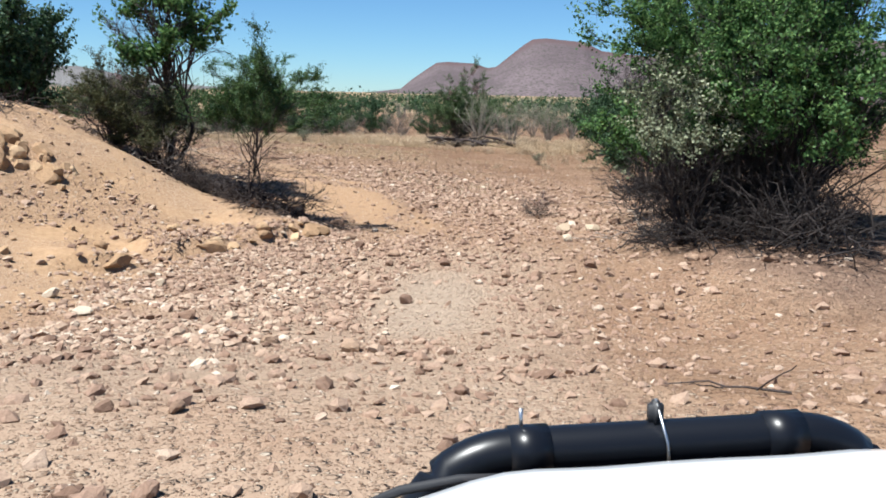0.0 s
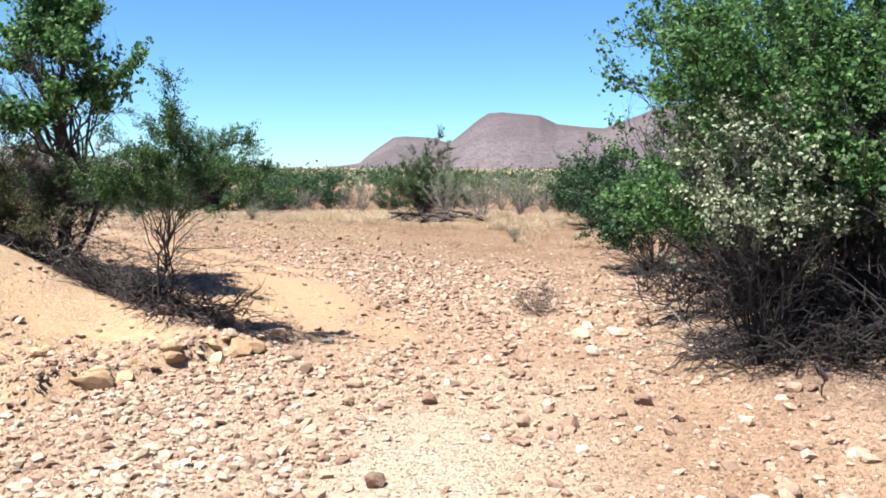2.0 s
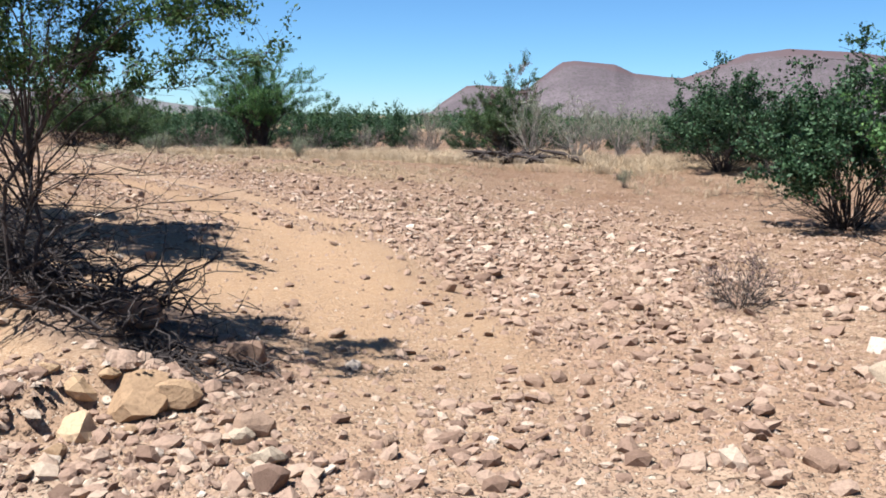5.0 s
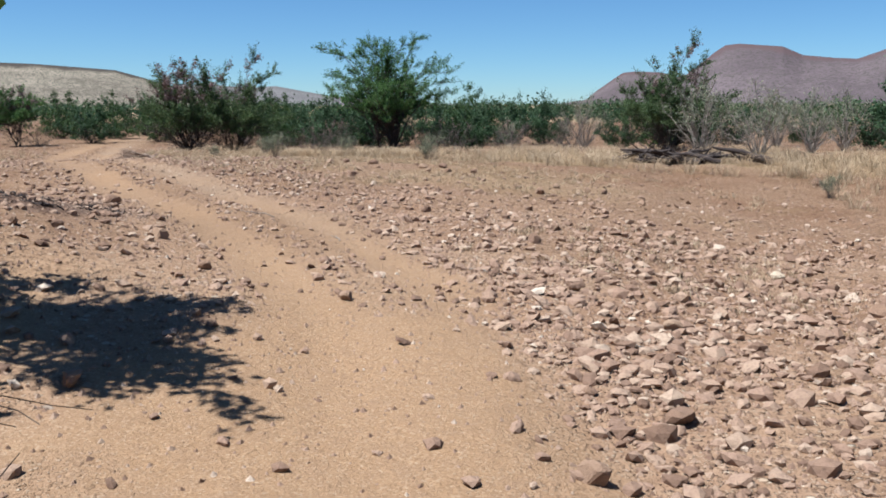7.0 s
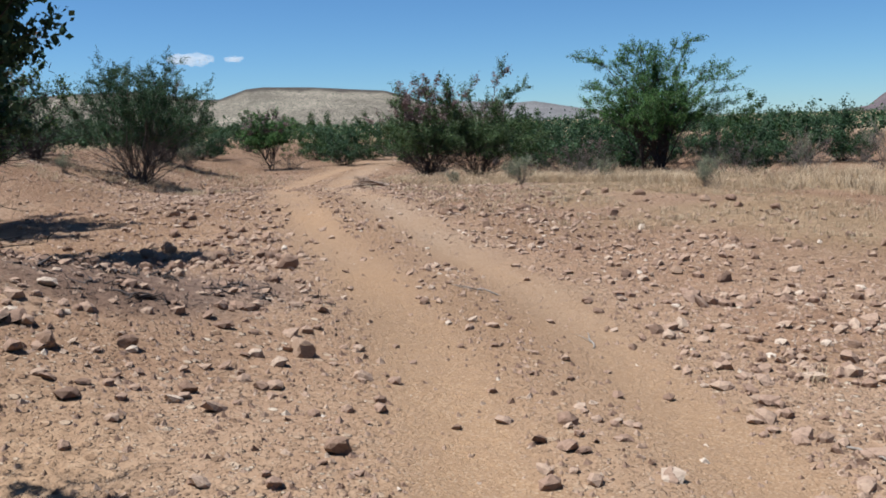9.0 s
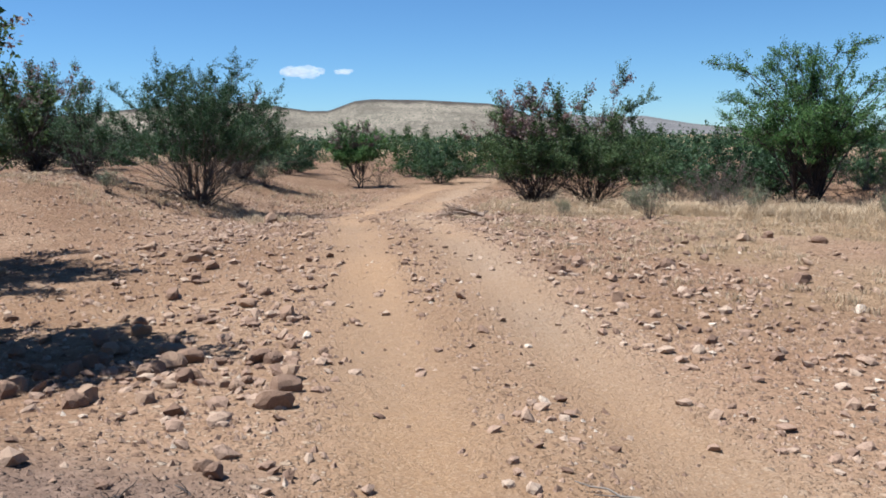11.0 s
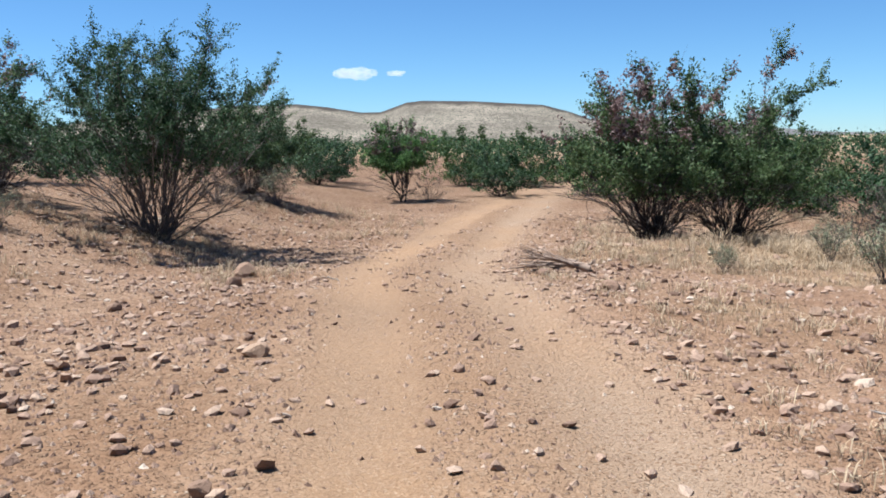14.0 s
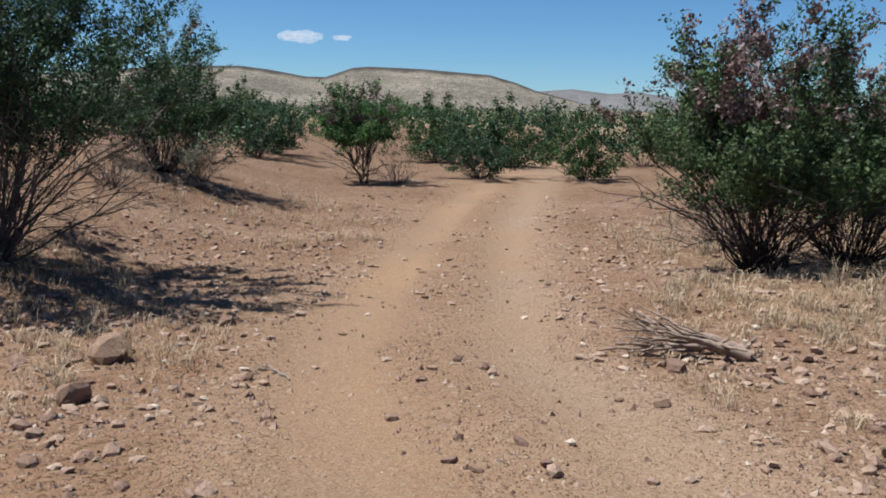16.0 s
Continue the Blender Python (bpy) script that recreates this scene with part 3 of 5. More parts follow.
    if rusty:
        pods = new("rusty_crown", leaves_mesh("rusty_crown", rng, rusty, leaf * 1.15, 0.6, MAT_LEAF_RUST, leaf * 0.3))
        pods.parent = root
        tagged(pods, "rusty brown dry seed pods", kind="stuff")
    return root


def stand(ob, x, y, turn=0.0, size=1.0, sink=0.03):
    m = pose(x, y, height(x, y) - sink, 0, 0, turn)
    ob.matrix_basis = m @ Matrix.Scale(size, 4)
    return ob


def again(ob, x, y, turn=0.0, size=1.0, sink=0.03):
    o = copy_thing(ob, pose(x, y, height(x, y) - sink, 0, 0, turn))
    o.scale = (size, size, size)
    return o


# bank side of the wash
stand(shrub("thorn_shrub", "airy green thorn shrub with bare lower twigs and long arching shoots", "shrub", 11, 3.35, 1.25, stems=3, limbs=15, branches=10, twigs=8, twig=0.06,
            leaf=0.014, pitch=0.014, narrow=0.5, bare=0.50, mat=MAT_LEAF_BRIGHT, sag=0.42, spikes=4, dead=34, reach=1.5, trunk=0.34, gaps=-0.26, cell=0.2, thick=0.62, droop=0.3, low=0.45,
            sweeps=((2.1, 0.2, 2.0), (1.7, 0.5, 2.35), (1.9, -0.4, 2.2), (1.4, 0.3, 2.75), (1.55, 0.1, 1.75), (-1.6, 0.3, 1.9), (-1.3, -0.4, 2.3))), -2.12, 16.1, -8, 0.86)
stand(shrub("bank_tree", "dark green round-leaved tree behind the sandy bank", "tree", 12, 4.5, 1.55, stems=3, limbs=24, branches=9, twigs=7, twig=0.06,
            leaf=0.028, pitch=0.022, narrow=0.8, bare=0.50, sag=0.42, spikes=7, dead=34, trunk=0.36, thick=1.3, gaps=0.18, cell=0.17, mat=MAT_LEAF_DEEP, low=0.3), -4.7, 18.9, 0, 1.03)
stand(shrub("shade_tree", "dense dark tree on top of the bank", "tree", 13, 5.0, 1.7, stems=5, limbs=34, branches=9, twigs=6, twig=0.06,
            leaf=0.034, pitch=0.03, narrow=0.7, bare=0.30, spikes=6, dead=40, thick=1.6, gaps=-0.20), -11.0, 24.3, 0, 1.05)
stand(shrub("bank_bush", "low brownish-olive bush beside the bank tree", "bush", 15, 2.0, 1.3, stems=8, limbs=26, branches=8, twigs=6, twig=0.09,
            leaf=0.017, bare=0.25, mat=MAT_LEAF_KHAKI, spikes=5, dead=40, sag=0.6, gaps=-0.10, group="bank bushes"), -5.7, 18.7, 0, 0.95)
stand(shrub("bank_bush", "low brownish-olive bush at the foot of the bank tree", "bush", 16, 1.9, 1.3, stems=8, limbs=26, branches=8, twigs=6, twig=0.09,
            leaf=0.017, bare=0.32, mat=MAT_LEAF_KHAKI, spikes=5, dead=50, sag=0.6, gaps=-0.10, group="bank bushes"), -4.8, 18.5, 0, 0.85)
stand(shrub("side_tree", "grey-green tree with dark purplish pods beside the track", "tree", 14, 3.9, 2.2, stems=5, limbs=32, branches=9, twigs=7, twig=0.06,
            leaf=0.022, pitch=0.02, narrow=0.6, bare=0.30, spikes=9, dead=20, rust=0.12, thick=1.2, sag=0.5, mat=MAT_LEAF_DUSTY), -15.0, 27.3, 0)


def dead_tangle(name, label, seed, count, rx, ry, long, lift, mat=None):
    """Broken dead branches lying tangled on the ground."""
    rng = random.Random(seed)
    w = Wood()
    for _ in range(count):
        t, u = rng.uniform(0, 6.28), math.sqrt(rng.random())
        a = Vector((rx * u * math.cos(t), ry * u * math.sin(t), rng.uniform(0.0, lift * 0.5)))
        t = rng.uniform(0, 6.28)
        n = long * rng.uniform(0.4, 1.1)
        b = a + Vector((n * math.cos(t), n * math.sin(t), rng.uniform(-0.1, lift)))
        b.z = max(0.01, b.z)
        way = bend(rng, a, b, 0.06, 0.08, 5)
        w.tube(way, rng.uniform(0.006, 0.016), 0.004, 4)
        for _ in range(4):
            q = way[rng.randrange(1, 6)]
            d = Vector((rng.gauss(0, 1), rng.gauss(0, 1), rng.gauss(0.2, 0.6))).normalized() * rng.uniform(0.12, 0.4) * long
            if (q + d).z > 0:
                w.tube(bend(rng, q, q + d, 0, 0.1, 3), 0.004, 0.0015, 3)
    return tagged(new(name, from_arrays(name, w.v, w.f, mat or MAT_BARK, True)), label, "dead branches", kind="stuff")


def lie(ob, x, y, turn=0.0):
    dx, dy = height(x + 0.4, y) - height(x - 0.4, y), height(x, y + 0.4) - height(x, y - 0.4)
    ob.matrix_basis = Matrix.Translation((x, y, height(x, y) - 0.01)) @ Vector((-dx / 0.8, -dy / 0.8, 1)).to_track_quat("Z", "Y").to_matrix().to_4x4() @ pose(0, 0, 0, 0, 0, turn)
    return ob


for k, (x, y, count, rx, ry, long, lift) in enumerate(((-1.85, 16.2, 60, 0.5, 0.35, 0.55, 0.30), (-1.45, 16.05, 40, 0.5, 0.3, 0.65, 0.32), (-1.2, 16.1, 14, 0.3, 0.2, 0.7, 0.5), (-2.3, 16.35, 60, 0.5, 0.3, 0.6, 0.35), (-1.0, 15.85, 40, 0.45, 0.2, 0.5, 0.12),
                                                       (-0.6, 15.75, 22, 0.45, 0.15, 0.5, 0.08), (-2.7, 16.8, 90, 0.55, 0.35, 0.6, 0.35), (-3.3, 17.3, 90, 0.6, 0.4, 0.7, 0.4), (-3.9, 17.9, 90, 0.7, 0.45, 0.8, 0.5),
                                                       (-6.85, 16.3, 26, 1.2, 0.3, 0.8, 0.2), (-5.7, 22.9, 22, 0.5, 0.8, 0.25, 0.04), (-5.4, 24.1, 18, 0.5, 0.6, 0.25, 0.04), (-6.4, 23.3, 22, 0.5, 0.7, 0.25, 0.05))):
    lie(dead_tangle("dead_branch_heap", "tangle of dark dead thorn branches on the bank's foot", 50 + k, count, rx, ry, long, lift), x, y)
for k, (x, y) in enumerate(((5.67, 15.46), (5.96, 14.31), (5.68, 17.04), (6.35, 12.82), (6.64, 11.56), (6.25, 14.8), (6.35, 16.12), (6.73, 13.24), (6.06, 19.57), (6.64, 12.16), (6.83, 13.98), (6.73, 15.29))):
    lie(dead_tangle("dead_branch_heap", "heap of shade-darkened dead branches at the thicket's edge", 60 + k, 70, 0.8, 0.9, 0.9, 0.9, MAT_SHADED_TWIG), x, y)
lie(dead_tangle("dead_branch_heap", "pale grey dead limbs below the bank tree", 77, 26, 0.4, 0.5, 0.8, 0.8, MAT_DEAD), -4.3, 18.0)
lie(dead_tangle("dead_branch_heap", "pale grey dead limbs at the thicket's foot", 78, 14, 0.7, 0.5, 0.9, 0.25, MAT_DEAD), 5.0, 14.6)
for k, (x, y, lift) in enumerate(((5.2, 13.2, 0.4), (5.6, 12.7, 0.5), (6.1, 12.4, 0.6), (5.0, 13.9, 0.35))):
    lie(dead_tangle("dead_branch_heap", "sprawling heap of shade-darkened thorny dead branches under the thicket", 90 + k, 44, 0.5, 0.4, 0.75, lift, MAT_SHADED_TWIG), x, y)
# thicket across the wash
stand(shrub("thicket_bush", "large dense green bush with shade-darkened dead twigs at its foot", "bush", 21, 4.7, 2.9, stems=10, limbs=60, branches=10, twigs=7, twig=0.05,
            leaf=0.021, pitch=0.020, narrow=0.66, bare=0.26, mat=MAT_LEAF_DEEP, bark=MAT_SHADED_TWIG, spikes=12, dead=130, reach=0.62, sag=0.60, gaps=-0.14, cell=0.22, low=0.4,
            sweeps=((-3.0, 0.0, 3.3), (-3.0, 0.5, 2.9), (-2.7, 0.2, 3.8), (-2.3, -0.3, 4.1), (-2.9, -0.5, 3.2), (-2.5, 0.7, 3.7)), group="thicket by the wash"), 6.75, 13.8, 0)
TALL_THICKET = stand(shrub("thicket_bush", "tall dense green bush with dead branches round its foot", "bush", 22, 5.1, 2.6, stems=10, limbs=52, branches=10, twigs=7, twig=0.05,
            leaf=0.023, pitch=0.022, narrow=0.66, bare=0.22, mat=MAT_LEAF_DEEP, bark=MAT_SHADED_TWIG, spikes=12, dead=120, reach=0.65, sag=0.70, gaps=-0.14, cell=0.22, low=0.4, group="thicket by the wash"), 6.35, 17.0, 50)
again(TALL_THICKET, 8.0, 22.3, 170, 0.98)
FAR_THICKET = stand(shrub("thicket_bush", "rounded dark green bush beyond the thicket", "bush", 23, 3.1, 2.3, stems=8, limbs=36, branches=8, twigs=6, twig=0.07,
            leaf=0.028, pitch=0.03, narrow=0.62, bare=0.12, mat=MAT_LEAF, spikes=6, dead=40, sag=0.66, gaps=-0.30, cell=0.2, group="thicket by the wash"), 7.9, 39.6, 10, 1.05)
again(FAR_THICKET, 7.1, 26.4, 95, 0.98)
stand(shrub("dry_twig_bush", "half-dead bush with pale silvery leaves on shade-darkened twigs", "bush", 24, 3.1, 1.5, stems=9, limbs=24, branches=8, twigs=5, twig=0.07,
            leaf=0.019, pitch=0.024, narrow=0.7, bare=0.50, mat=MAT_LEAF_GREY, bark=MAT_SHADED_TWIG, spikes=8, dead=14, reach=0.7, sag=0.45, gaps=0.08, cell=0.2), 5.2, 13.3, 0, 0.9)
# along the track
stand(shrub("bush", "many-stemmed olive-green bush with a fan of grey stems", "bush", 31, 3.5, 2.85, stems=14, limbs=46, branches=11, twigs=7, twig=0.062,
                        leaf=0.0155, pitch=0.0135, narrow=0.5, bare=0.40, spikes=12, dead=16, sag=0.60, thick=0.85, gaps=-0.34, cell=0.2, low=0.18, bark=MAT_TWIG, group="bushes along the track"), -21.0, 36.8, 0)
POD_BUSH = stand(shrub("bush", "olive-green bush with rusty dry pods on its top", "bush", 32, 2.85, 1.95, stems=7, limbs=30, branches=11, twigs=7, twig=0.07,
                       leaf=0.018, pitch=0.017, narrow=0.55, bare=0.36, mat=MAT_LEAF_DUSTY, spikes=6, dead=46, rust=0.30, sag=0.55, thick=0.85, gaps=-0.36, cell=0.22, low=0.18, group="bushes along the track"), -15.1, 43.1, 0, 1.08)
PAIR_BUSH = stand(shrub("bush", "dense olive-green bush beside the podded one", "bush", 33, 2.95, 2.3, stems=8, limbs=36, branches=11, twigs=7, twig=0.068,
                        leaf=0.018, pitch=0.018, narrow=0.55, bare=0.36, mat=MAT_LEAF_DUSTY, spikes=6, dead=46, rust=0.04, sag=0.62, thick=0.85, gaps=-0.36, cell=0.22, low=0.18, group="bushes along the track",
                        sweeps=((0.9, 0.0, 3.55), (1.5, 0.2, 3.0))), -14.5, 45.3, 0)
stand(shrub("acacia", "spreading blue-green acacia with long arching shoots", "tree", 39, 3.6, 2.35, stems=4, limbs=46, branches=9, twigs=7, twig=0.055,
                     leaf=0.021, pitch=0.02, narrow=0.42, bare=0.16, mat=MAT_LEAF_DEEP, spikes=8, dead=20, sag=0.45, thick=1.4, droop=0.3, gaps=-0.38, cell=0.18, trunk=0.14,
                     sweeps=((2.95, 0.2, 2.65), (2.7, -0.5, 3.0), (2.2, 0.5, 3.3), (2.5, 0.3, 2.2), (-2.55, 0.2, 3.85), (-1.9, -0.4, 3.7), (-2.3, 0.5, 2.9), (1.2, 0.2, 4.15), (1.05, -0.1, 3.95), (-0.9, 0.3, 4.0), (-1.0, 0.1, 3.7), (0.1, 0.0, 4.0))), -9.2, 46.8, 0)
stand(shrub("bush", "small dark bush on thin stems where the track bends", "bush", 35, 2.75, 1.75, stems=4, limbs=26, branches=8, twigs=7, twig=0.07,
                        leaf=0.022, pitch=0.022, narrow=0.6, bare=0.40, mat=MAT_LEAF_DEEP, spikes=4, dead=16, trunk=0.20, rust=0.2, sag=0.5, droop=0.2, gaps=-0.15, cell=0.2, group="bushes along the track"), -28.5, 51.2, 0)
stand(shrub("bush", "low thin-leaved bush with bare reddish twigs", "bush", 36, 2.1, 1.3, stems=7, limbs=20, branches=7, twigs=5, twig=0.08,
                         leaf=0.017, pitch=0.02, bare=0.45, spikes=5, dead=34, gaps=-0.10, group="bushes along the track"), -23.4, 35.2, 0)
GREEN_BUSH = stand(shrub("scrub_bush", "fresh green rounded scrub bush", "bush", 37, 2.35, 2.4, stems=6, limbs=22, branches=6, twigs=5, twig=0.09,
                         leaf=0.030, pitch=0.036, narrow=0.6, bare=0.06, low=0.15, mat=MAT_LEAF_BRIGHT, spikes=4, dead=6, sag=0.84, sides=3, fine=False, gaps=-0.32, group="scrub on the plain"), -37.5, 68.0, 0)
OLIVE_BUSH = stand(shrub("scrub_bush", "dark olive scrub bush", "bush", 38, 2.35, 2.2, stems=6, limbs=22, branches=6, twigs=5, twig=0.09,
                         leaf=0.030, pitch=0.036, narrow=0.6, bare=0.06, low=0.15, mat=MAT_LEAF, spikes=6, dead=8, sag=0.78, sides=3, fine=False, gaps=-0.28, group="scrub on the plain"), -4.7, 57.0, 0)
FAR_GREEN = stand(shrub("scrub_bush", "rounded green scrub bush far off", "bush", 47, 2.2, 2.5, stems=4, limbs=12, branches=4, twigs=4, twig=0.12,
                        leaf=0.055, pitch=0.075, narrow=0.65, bare=0.06, mat=MAT_LEAF_BRIGHT, spikes=2, dead=0, sag=0.72, sides=3, fine=False, gaps=-0.40, group="scrub on the plain"), -52.0, 78.0, 0)
FAR_OLIVE = stand(shrub("scrub_bush", "dark olive scrub bush far off", "bush", 48, 2.2, 2.4, stems=4, limbs=12, branches=4, twigs=4, twig=0.12,
                        leaf=0.055, pitch=0.075, narrow=0.65, bare=0.06, mat=MAT_LEAF, spikes=3, dead=0, sag=0.68, sides=3, fine=False, gaps=-0.40, group="scrub on the plain"), -12.0, 84.0, 0)
GREY_BUSH = stand(shrub("dry_shrub", "leafless grey shrub with forked stems", "shrub", 39, 2.2, 1.4, stems=7, limbs=16, branches=6, twigs=4, twig=0.09,
                        leaf=0.02, pitch=0.07, bare=0.5, mat=MAT_LEAF_GREY, bark=MAT_DEAD, spikes=3, dead=8, sag=0.4, thick=1.5, group="dry shrubs"), 3.6, 43.6, 0)
TUFT_SHRUB = stand(shrub("dry_shrublet", "knee-high dry grey-brown shrublet", "shrub", 40, 0.75, 0.42, stems=12, limbs=18, branches=5, twigs=3, twig=0.16,
                         leaf=0.012, pitch=0.04, bare=0.3, mat=MAT_LEAF_GREY, bark=MAT_TWIG, spikes=3, dead=4, sag=0.4, thick=0.6, group="dry shrublets"), -10.3, 39.6, 0)
stand(shrub("twig_shrublet", "low leafless reddish-brown thorny shrublet among the stones", "shrub", 41, 0.5, 0.55, stems=9, limbs=20, branches=6, twigs=4, twig=0.2,
            leaf=0.008, pitch=0.05, bare=0.7, mat=MAT_LEAF_RUST, spikes=4, dead=14, sag=0.7, thick=0.45), 3.3, 18.4, 0)
BROWN_SHRUB = stand(shrub("dry_shrub", "low tangled brown leafless shrub under the hedge", "shrub", 42, 1.25, 1.2, stems=8, limbs=20, branches=5, twigs=3, twig=0.12,
                          leaf=0.014, pitch=0.06, bare=0.8, mat=MAT_LEAF_RUST, spikes=2, dead=16, sag=0.7, thick=0.8, bark=MAT_TWIG, group="dry shrubs"), -6.6, 46.4, 0)
for x, y, turn, size in ((-4.6, 47.2, 40, 1.0), (-10.6, 45.4, 90, 1.0), (-11.9, 47.4, 150, 1.0), (-12.6, 46.6, 200, 0.8), (-16.4, 45.6, 10, 0.9), (-2.6, 49.5, 120, 1.1),
                         (3.2, 49.6, 15, 1.0), (-25.0, 41.0, 100, 0.9), (-7.9, 47.6, 230, 1.1), (-27.6, 51.6, 0, 0.8)):
    again(BROWN_SHRUB, x, y, turn, size)
for x, y, s in ((-6.0, 41.2, 1.0), (-9.0, 42.2, 0.9), (-11.5, 41.5, 0.8), (-5.7, 39.6, 0.7), (-25.8, 43.4, 1.3), (-12.2, 39.4, 0.5), (-20.6, 34.0, 0.7), (4.4, 35.8, 0.7)):
    again(TUFT_SHRUB, x, y, 70 * x, s)
for ob, x, y, turn, s in ((PAIR_BUSH, -27.2, 43.6, 80, 0.85), (OLIVE_BUSH, -33.9, 52.3, 10, 0.85), (OLIVE_BUSH, -35.4, 54.5, 70, 0.8), (POD_BUSH, -27.6, 36.4, 130, 1.05),
                          (GREEN_BUSH, -33.0, 60.5, 0, 0.95), (GREEN_BUSH, -29.8, 60.8, 50, 0.95), (OLIVE_BUSH, -27.3, 55.2, 120, 0.9), (GREEN_BUSH, -24.6, 57.0, 90, 0.85), (OLIVE_BUSH, -31.4, 66.6, 200, 1.1),
                          (GREEN_BUSH, -43.0, 66.0, 40, 1.0), (GREEN_BUSH, -47.0, 63.0, 140, 1.0), (OLIVE_BUSH, -12.6, 49.6, 20, 0.95), (OLIVE_BUSH, -11.2, 50.6, 75, 0.9),
                          (OLIVE_BUSH, -6.4, 48.8, 150, 0.75), (GREEN_BUSH, -8.2, 57.0, 200, 1.0), (PAIR_BUSH, 0.9, 49.6, 33, 1.1),
                          (GREY_BUSH, 2.0, 45.6, 130, 1.05), (GREY_BUSH, 5.6, 47.4, 220, 0.9), (GREY_BUSH, 7.0, 49.5, 30, 0.9), (OLIVE_BUSH, 8.9, 45.6, 30, 1.15), (OLIVE_BUSH, 9.6, 40.6, 100, 1.1),
                          (OLIVE_BUSH, 11.6, 44.0, 170, 1.2), (OLIVE_BUSH, 13.5, 37.0, 60, 1.2), (GREEN_BUSH, 13.0, 31.0, 60, 1.2), (OLIVE_BUSH, -18.3, 57.0, 0, 1.0), (GREEN_BUSH, -20.0, 61.0, 0, 0.95),
                          (OLIVE_BUSH, -39.5, 47.0, 90, 0.9), (OLIVE_BUSH, -36.5, 43.0, 40, 0.9), (OLIVE_BUSH, -31.5, 38.5, 200, 1.0), (OLIVE_BUSH, -35.0, 36.5, 0, 1.1)):
    again(ob, x, y, turn, s)


def scatter_scrub():
    """Scrub further out on the plain."""
    rng = random.Random(77)
    done = 0
    while done < 130:
        b, r = radians(rng.uniform(-34, 66)), 52 * math.exp(rng.uniform(0, 1.15))
        x, y = -4 - math.sin(b) * r, 14 + math.cos(b) * r
        if abs(from_track(x, y)) < 4 or y < 53 and x > -22:
            continue
        again(rng.choice((FAR_GREEN, FAR_OLIVE, FAR_OLIVE)), x, y, rng.uniform(0, 360), rng.uniform(0.45, 1.1))
        done += 1


def scrub_belt():
    """The hedge of bushes along the edge of the stony plain."""
    rng = random.Random(78)
    for k in range(30):
        x = -30 + 44 * (k + rng.uniform(-0.3, 0.3)) / 30
        y = 53.5 + rng.uniform(-2.0, 5.0) - 0.25 * max(0.0, x)
        if abs(from_track(x, y)) > 5:
            again(rng.choice((OLIVE_BUSH, OLIVE_BUSH, GREEN_BUSH, GREY_BUSH)), x, y, rng.uniform(0, 360), rng.uniform(0.5, 1.0))


scrub_belt()
scatter_scrub()


def far_scrub():
    """The scrub belt out to the hills, one mass of leaves."""
    rng = random.Random(5)
    spots = []
    for _ in range(2000):
        b, r = radians(rng.uniform(-40, 70)), 110 * math.exp(rng.uniform(0, 2.2))
        x, y = -4 - math.sin(b) * r, 14 + math.cos(b) * r
        tall, wide, z = rng.uniform(1.6, 3.2), rng.uniform(1.5, 3.5) * (1 + r / 500), land(x, y)
        for _ in range(52):
            t, u = rng.uniform(0, 6.28), rng.random() ** 0.5
            spots.append((x + wide * u * math.cos(t), y + wide * u * math.sin(t), rng.random() * tall * (1.1 - u * u * 0.7) + z))
    tagged(new("distant_scrub", leaves_mesh("distant_scrub", rng, spots, 0.26, 0.6, MAT_LEAF, 0.2)), "belt of low green scrub far out on the plain", "scrub", kind="stuff")


far_scrub()


def grass():
    rng = random.Random(8)
    verts, faces = [], []
    fields = ((1, 43.5, 14, 5.0, 1800, 0.34), (9, 36, 5, 5, 350, 0.26), (-9, 40, 6, 4.5, 900, 0.08), (-13.0, 41.0, 2.4, 1.8, 190, 0.15), (-9.5, 43.2, 6, 1.6, 700, 0.24), (-20.5, 35.2, 4, 3, 420, 0.12), (-5, 34, 8, 3, 500, 0.09),
              (1, 24.5, 2.5, 3.5, 160, 0.08), (-24, 44, 4, 4, 200, 0.18), (-14, 48, 5, 5, 450, 0.22))
    for cx, cy, rx, ry, count, tall in fields:
        for _ in range(count):
            t, u = rng.uniform(0, 6.28), math.sqrt(rng.random())
            x, y = cx + rx * u * math.cos(t), cy + ry * u * math.sin(t)
            if abs(from_track(x, y)) < 1.3 or wob(x, y, 2.2, 11) < -0.12:
                continue
            z, h = height(x, y), tall * rng.uniform(0.5, 1.4)
            for _ in range(16):
                a, spread_out = rng.uniform(0, 6.28), rng.uniform(0.3, 1.7) * h
                bx, by = x + rng.gauss(0, 0.05), y + rng.gauss(0, 0.05)
                tx, ty = bx + spread_out * math.cos(a), by + spread_out * math.sin(a)
                sx, sy = -0.0035 * math.sin(a), 0.0035 * math.cos(a)
                n = len(verts)
                mx, my, mz = (bx * 0.6 + tx * 0.4), (by * 0.6 + ty * 0.4), z + h * 0.65
                verts += [(bx - sx, by - sy, z - 0.02), (bx + sx, by + sy, z - 0.02), (mx + sx, my + sy, mz), (mx - sx, my - sy, mz), (tx, ty, z + h * rng.uniform(0.45, 1.0))]
                faces += [(n, n + 1, n + 2, n + 3), (n + 3, n + 2, n + 4)]
    tagged(new("dry_grass", from_arrays("dry_grass", verts, faces, MAT_STRAW)), "patches of dry straw-coloured grass", "grass", kind="stuff")


grass()

# ---- stones ----
ICO = bmesh.new()
bmesh.ops.create_icosphere(ICO, subdivisions=1, radius=1)
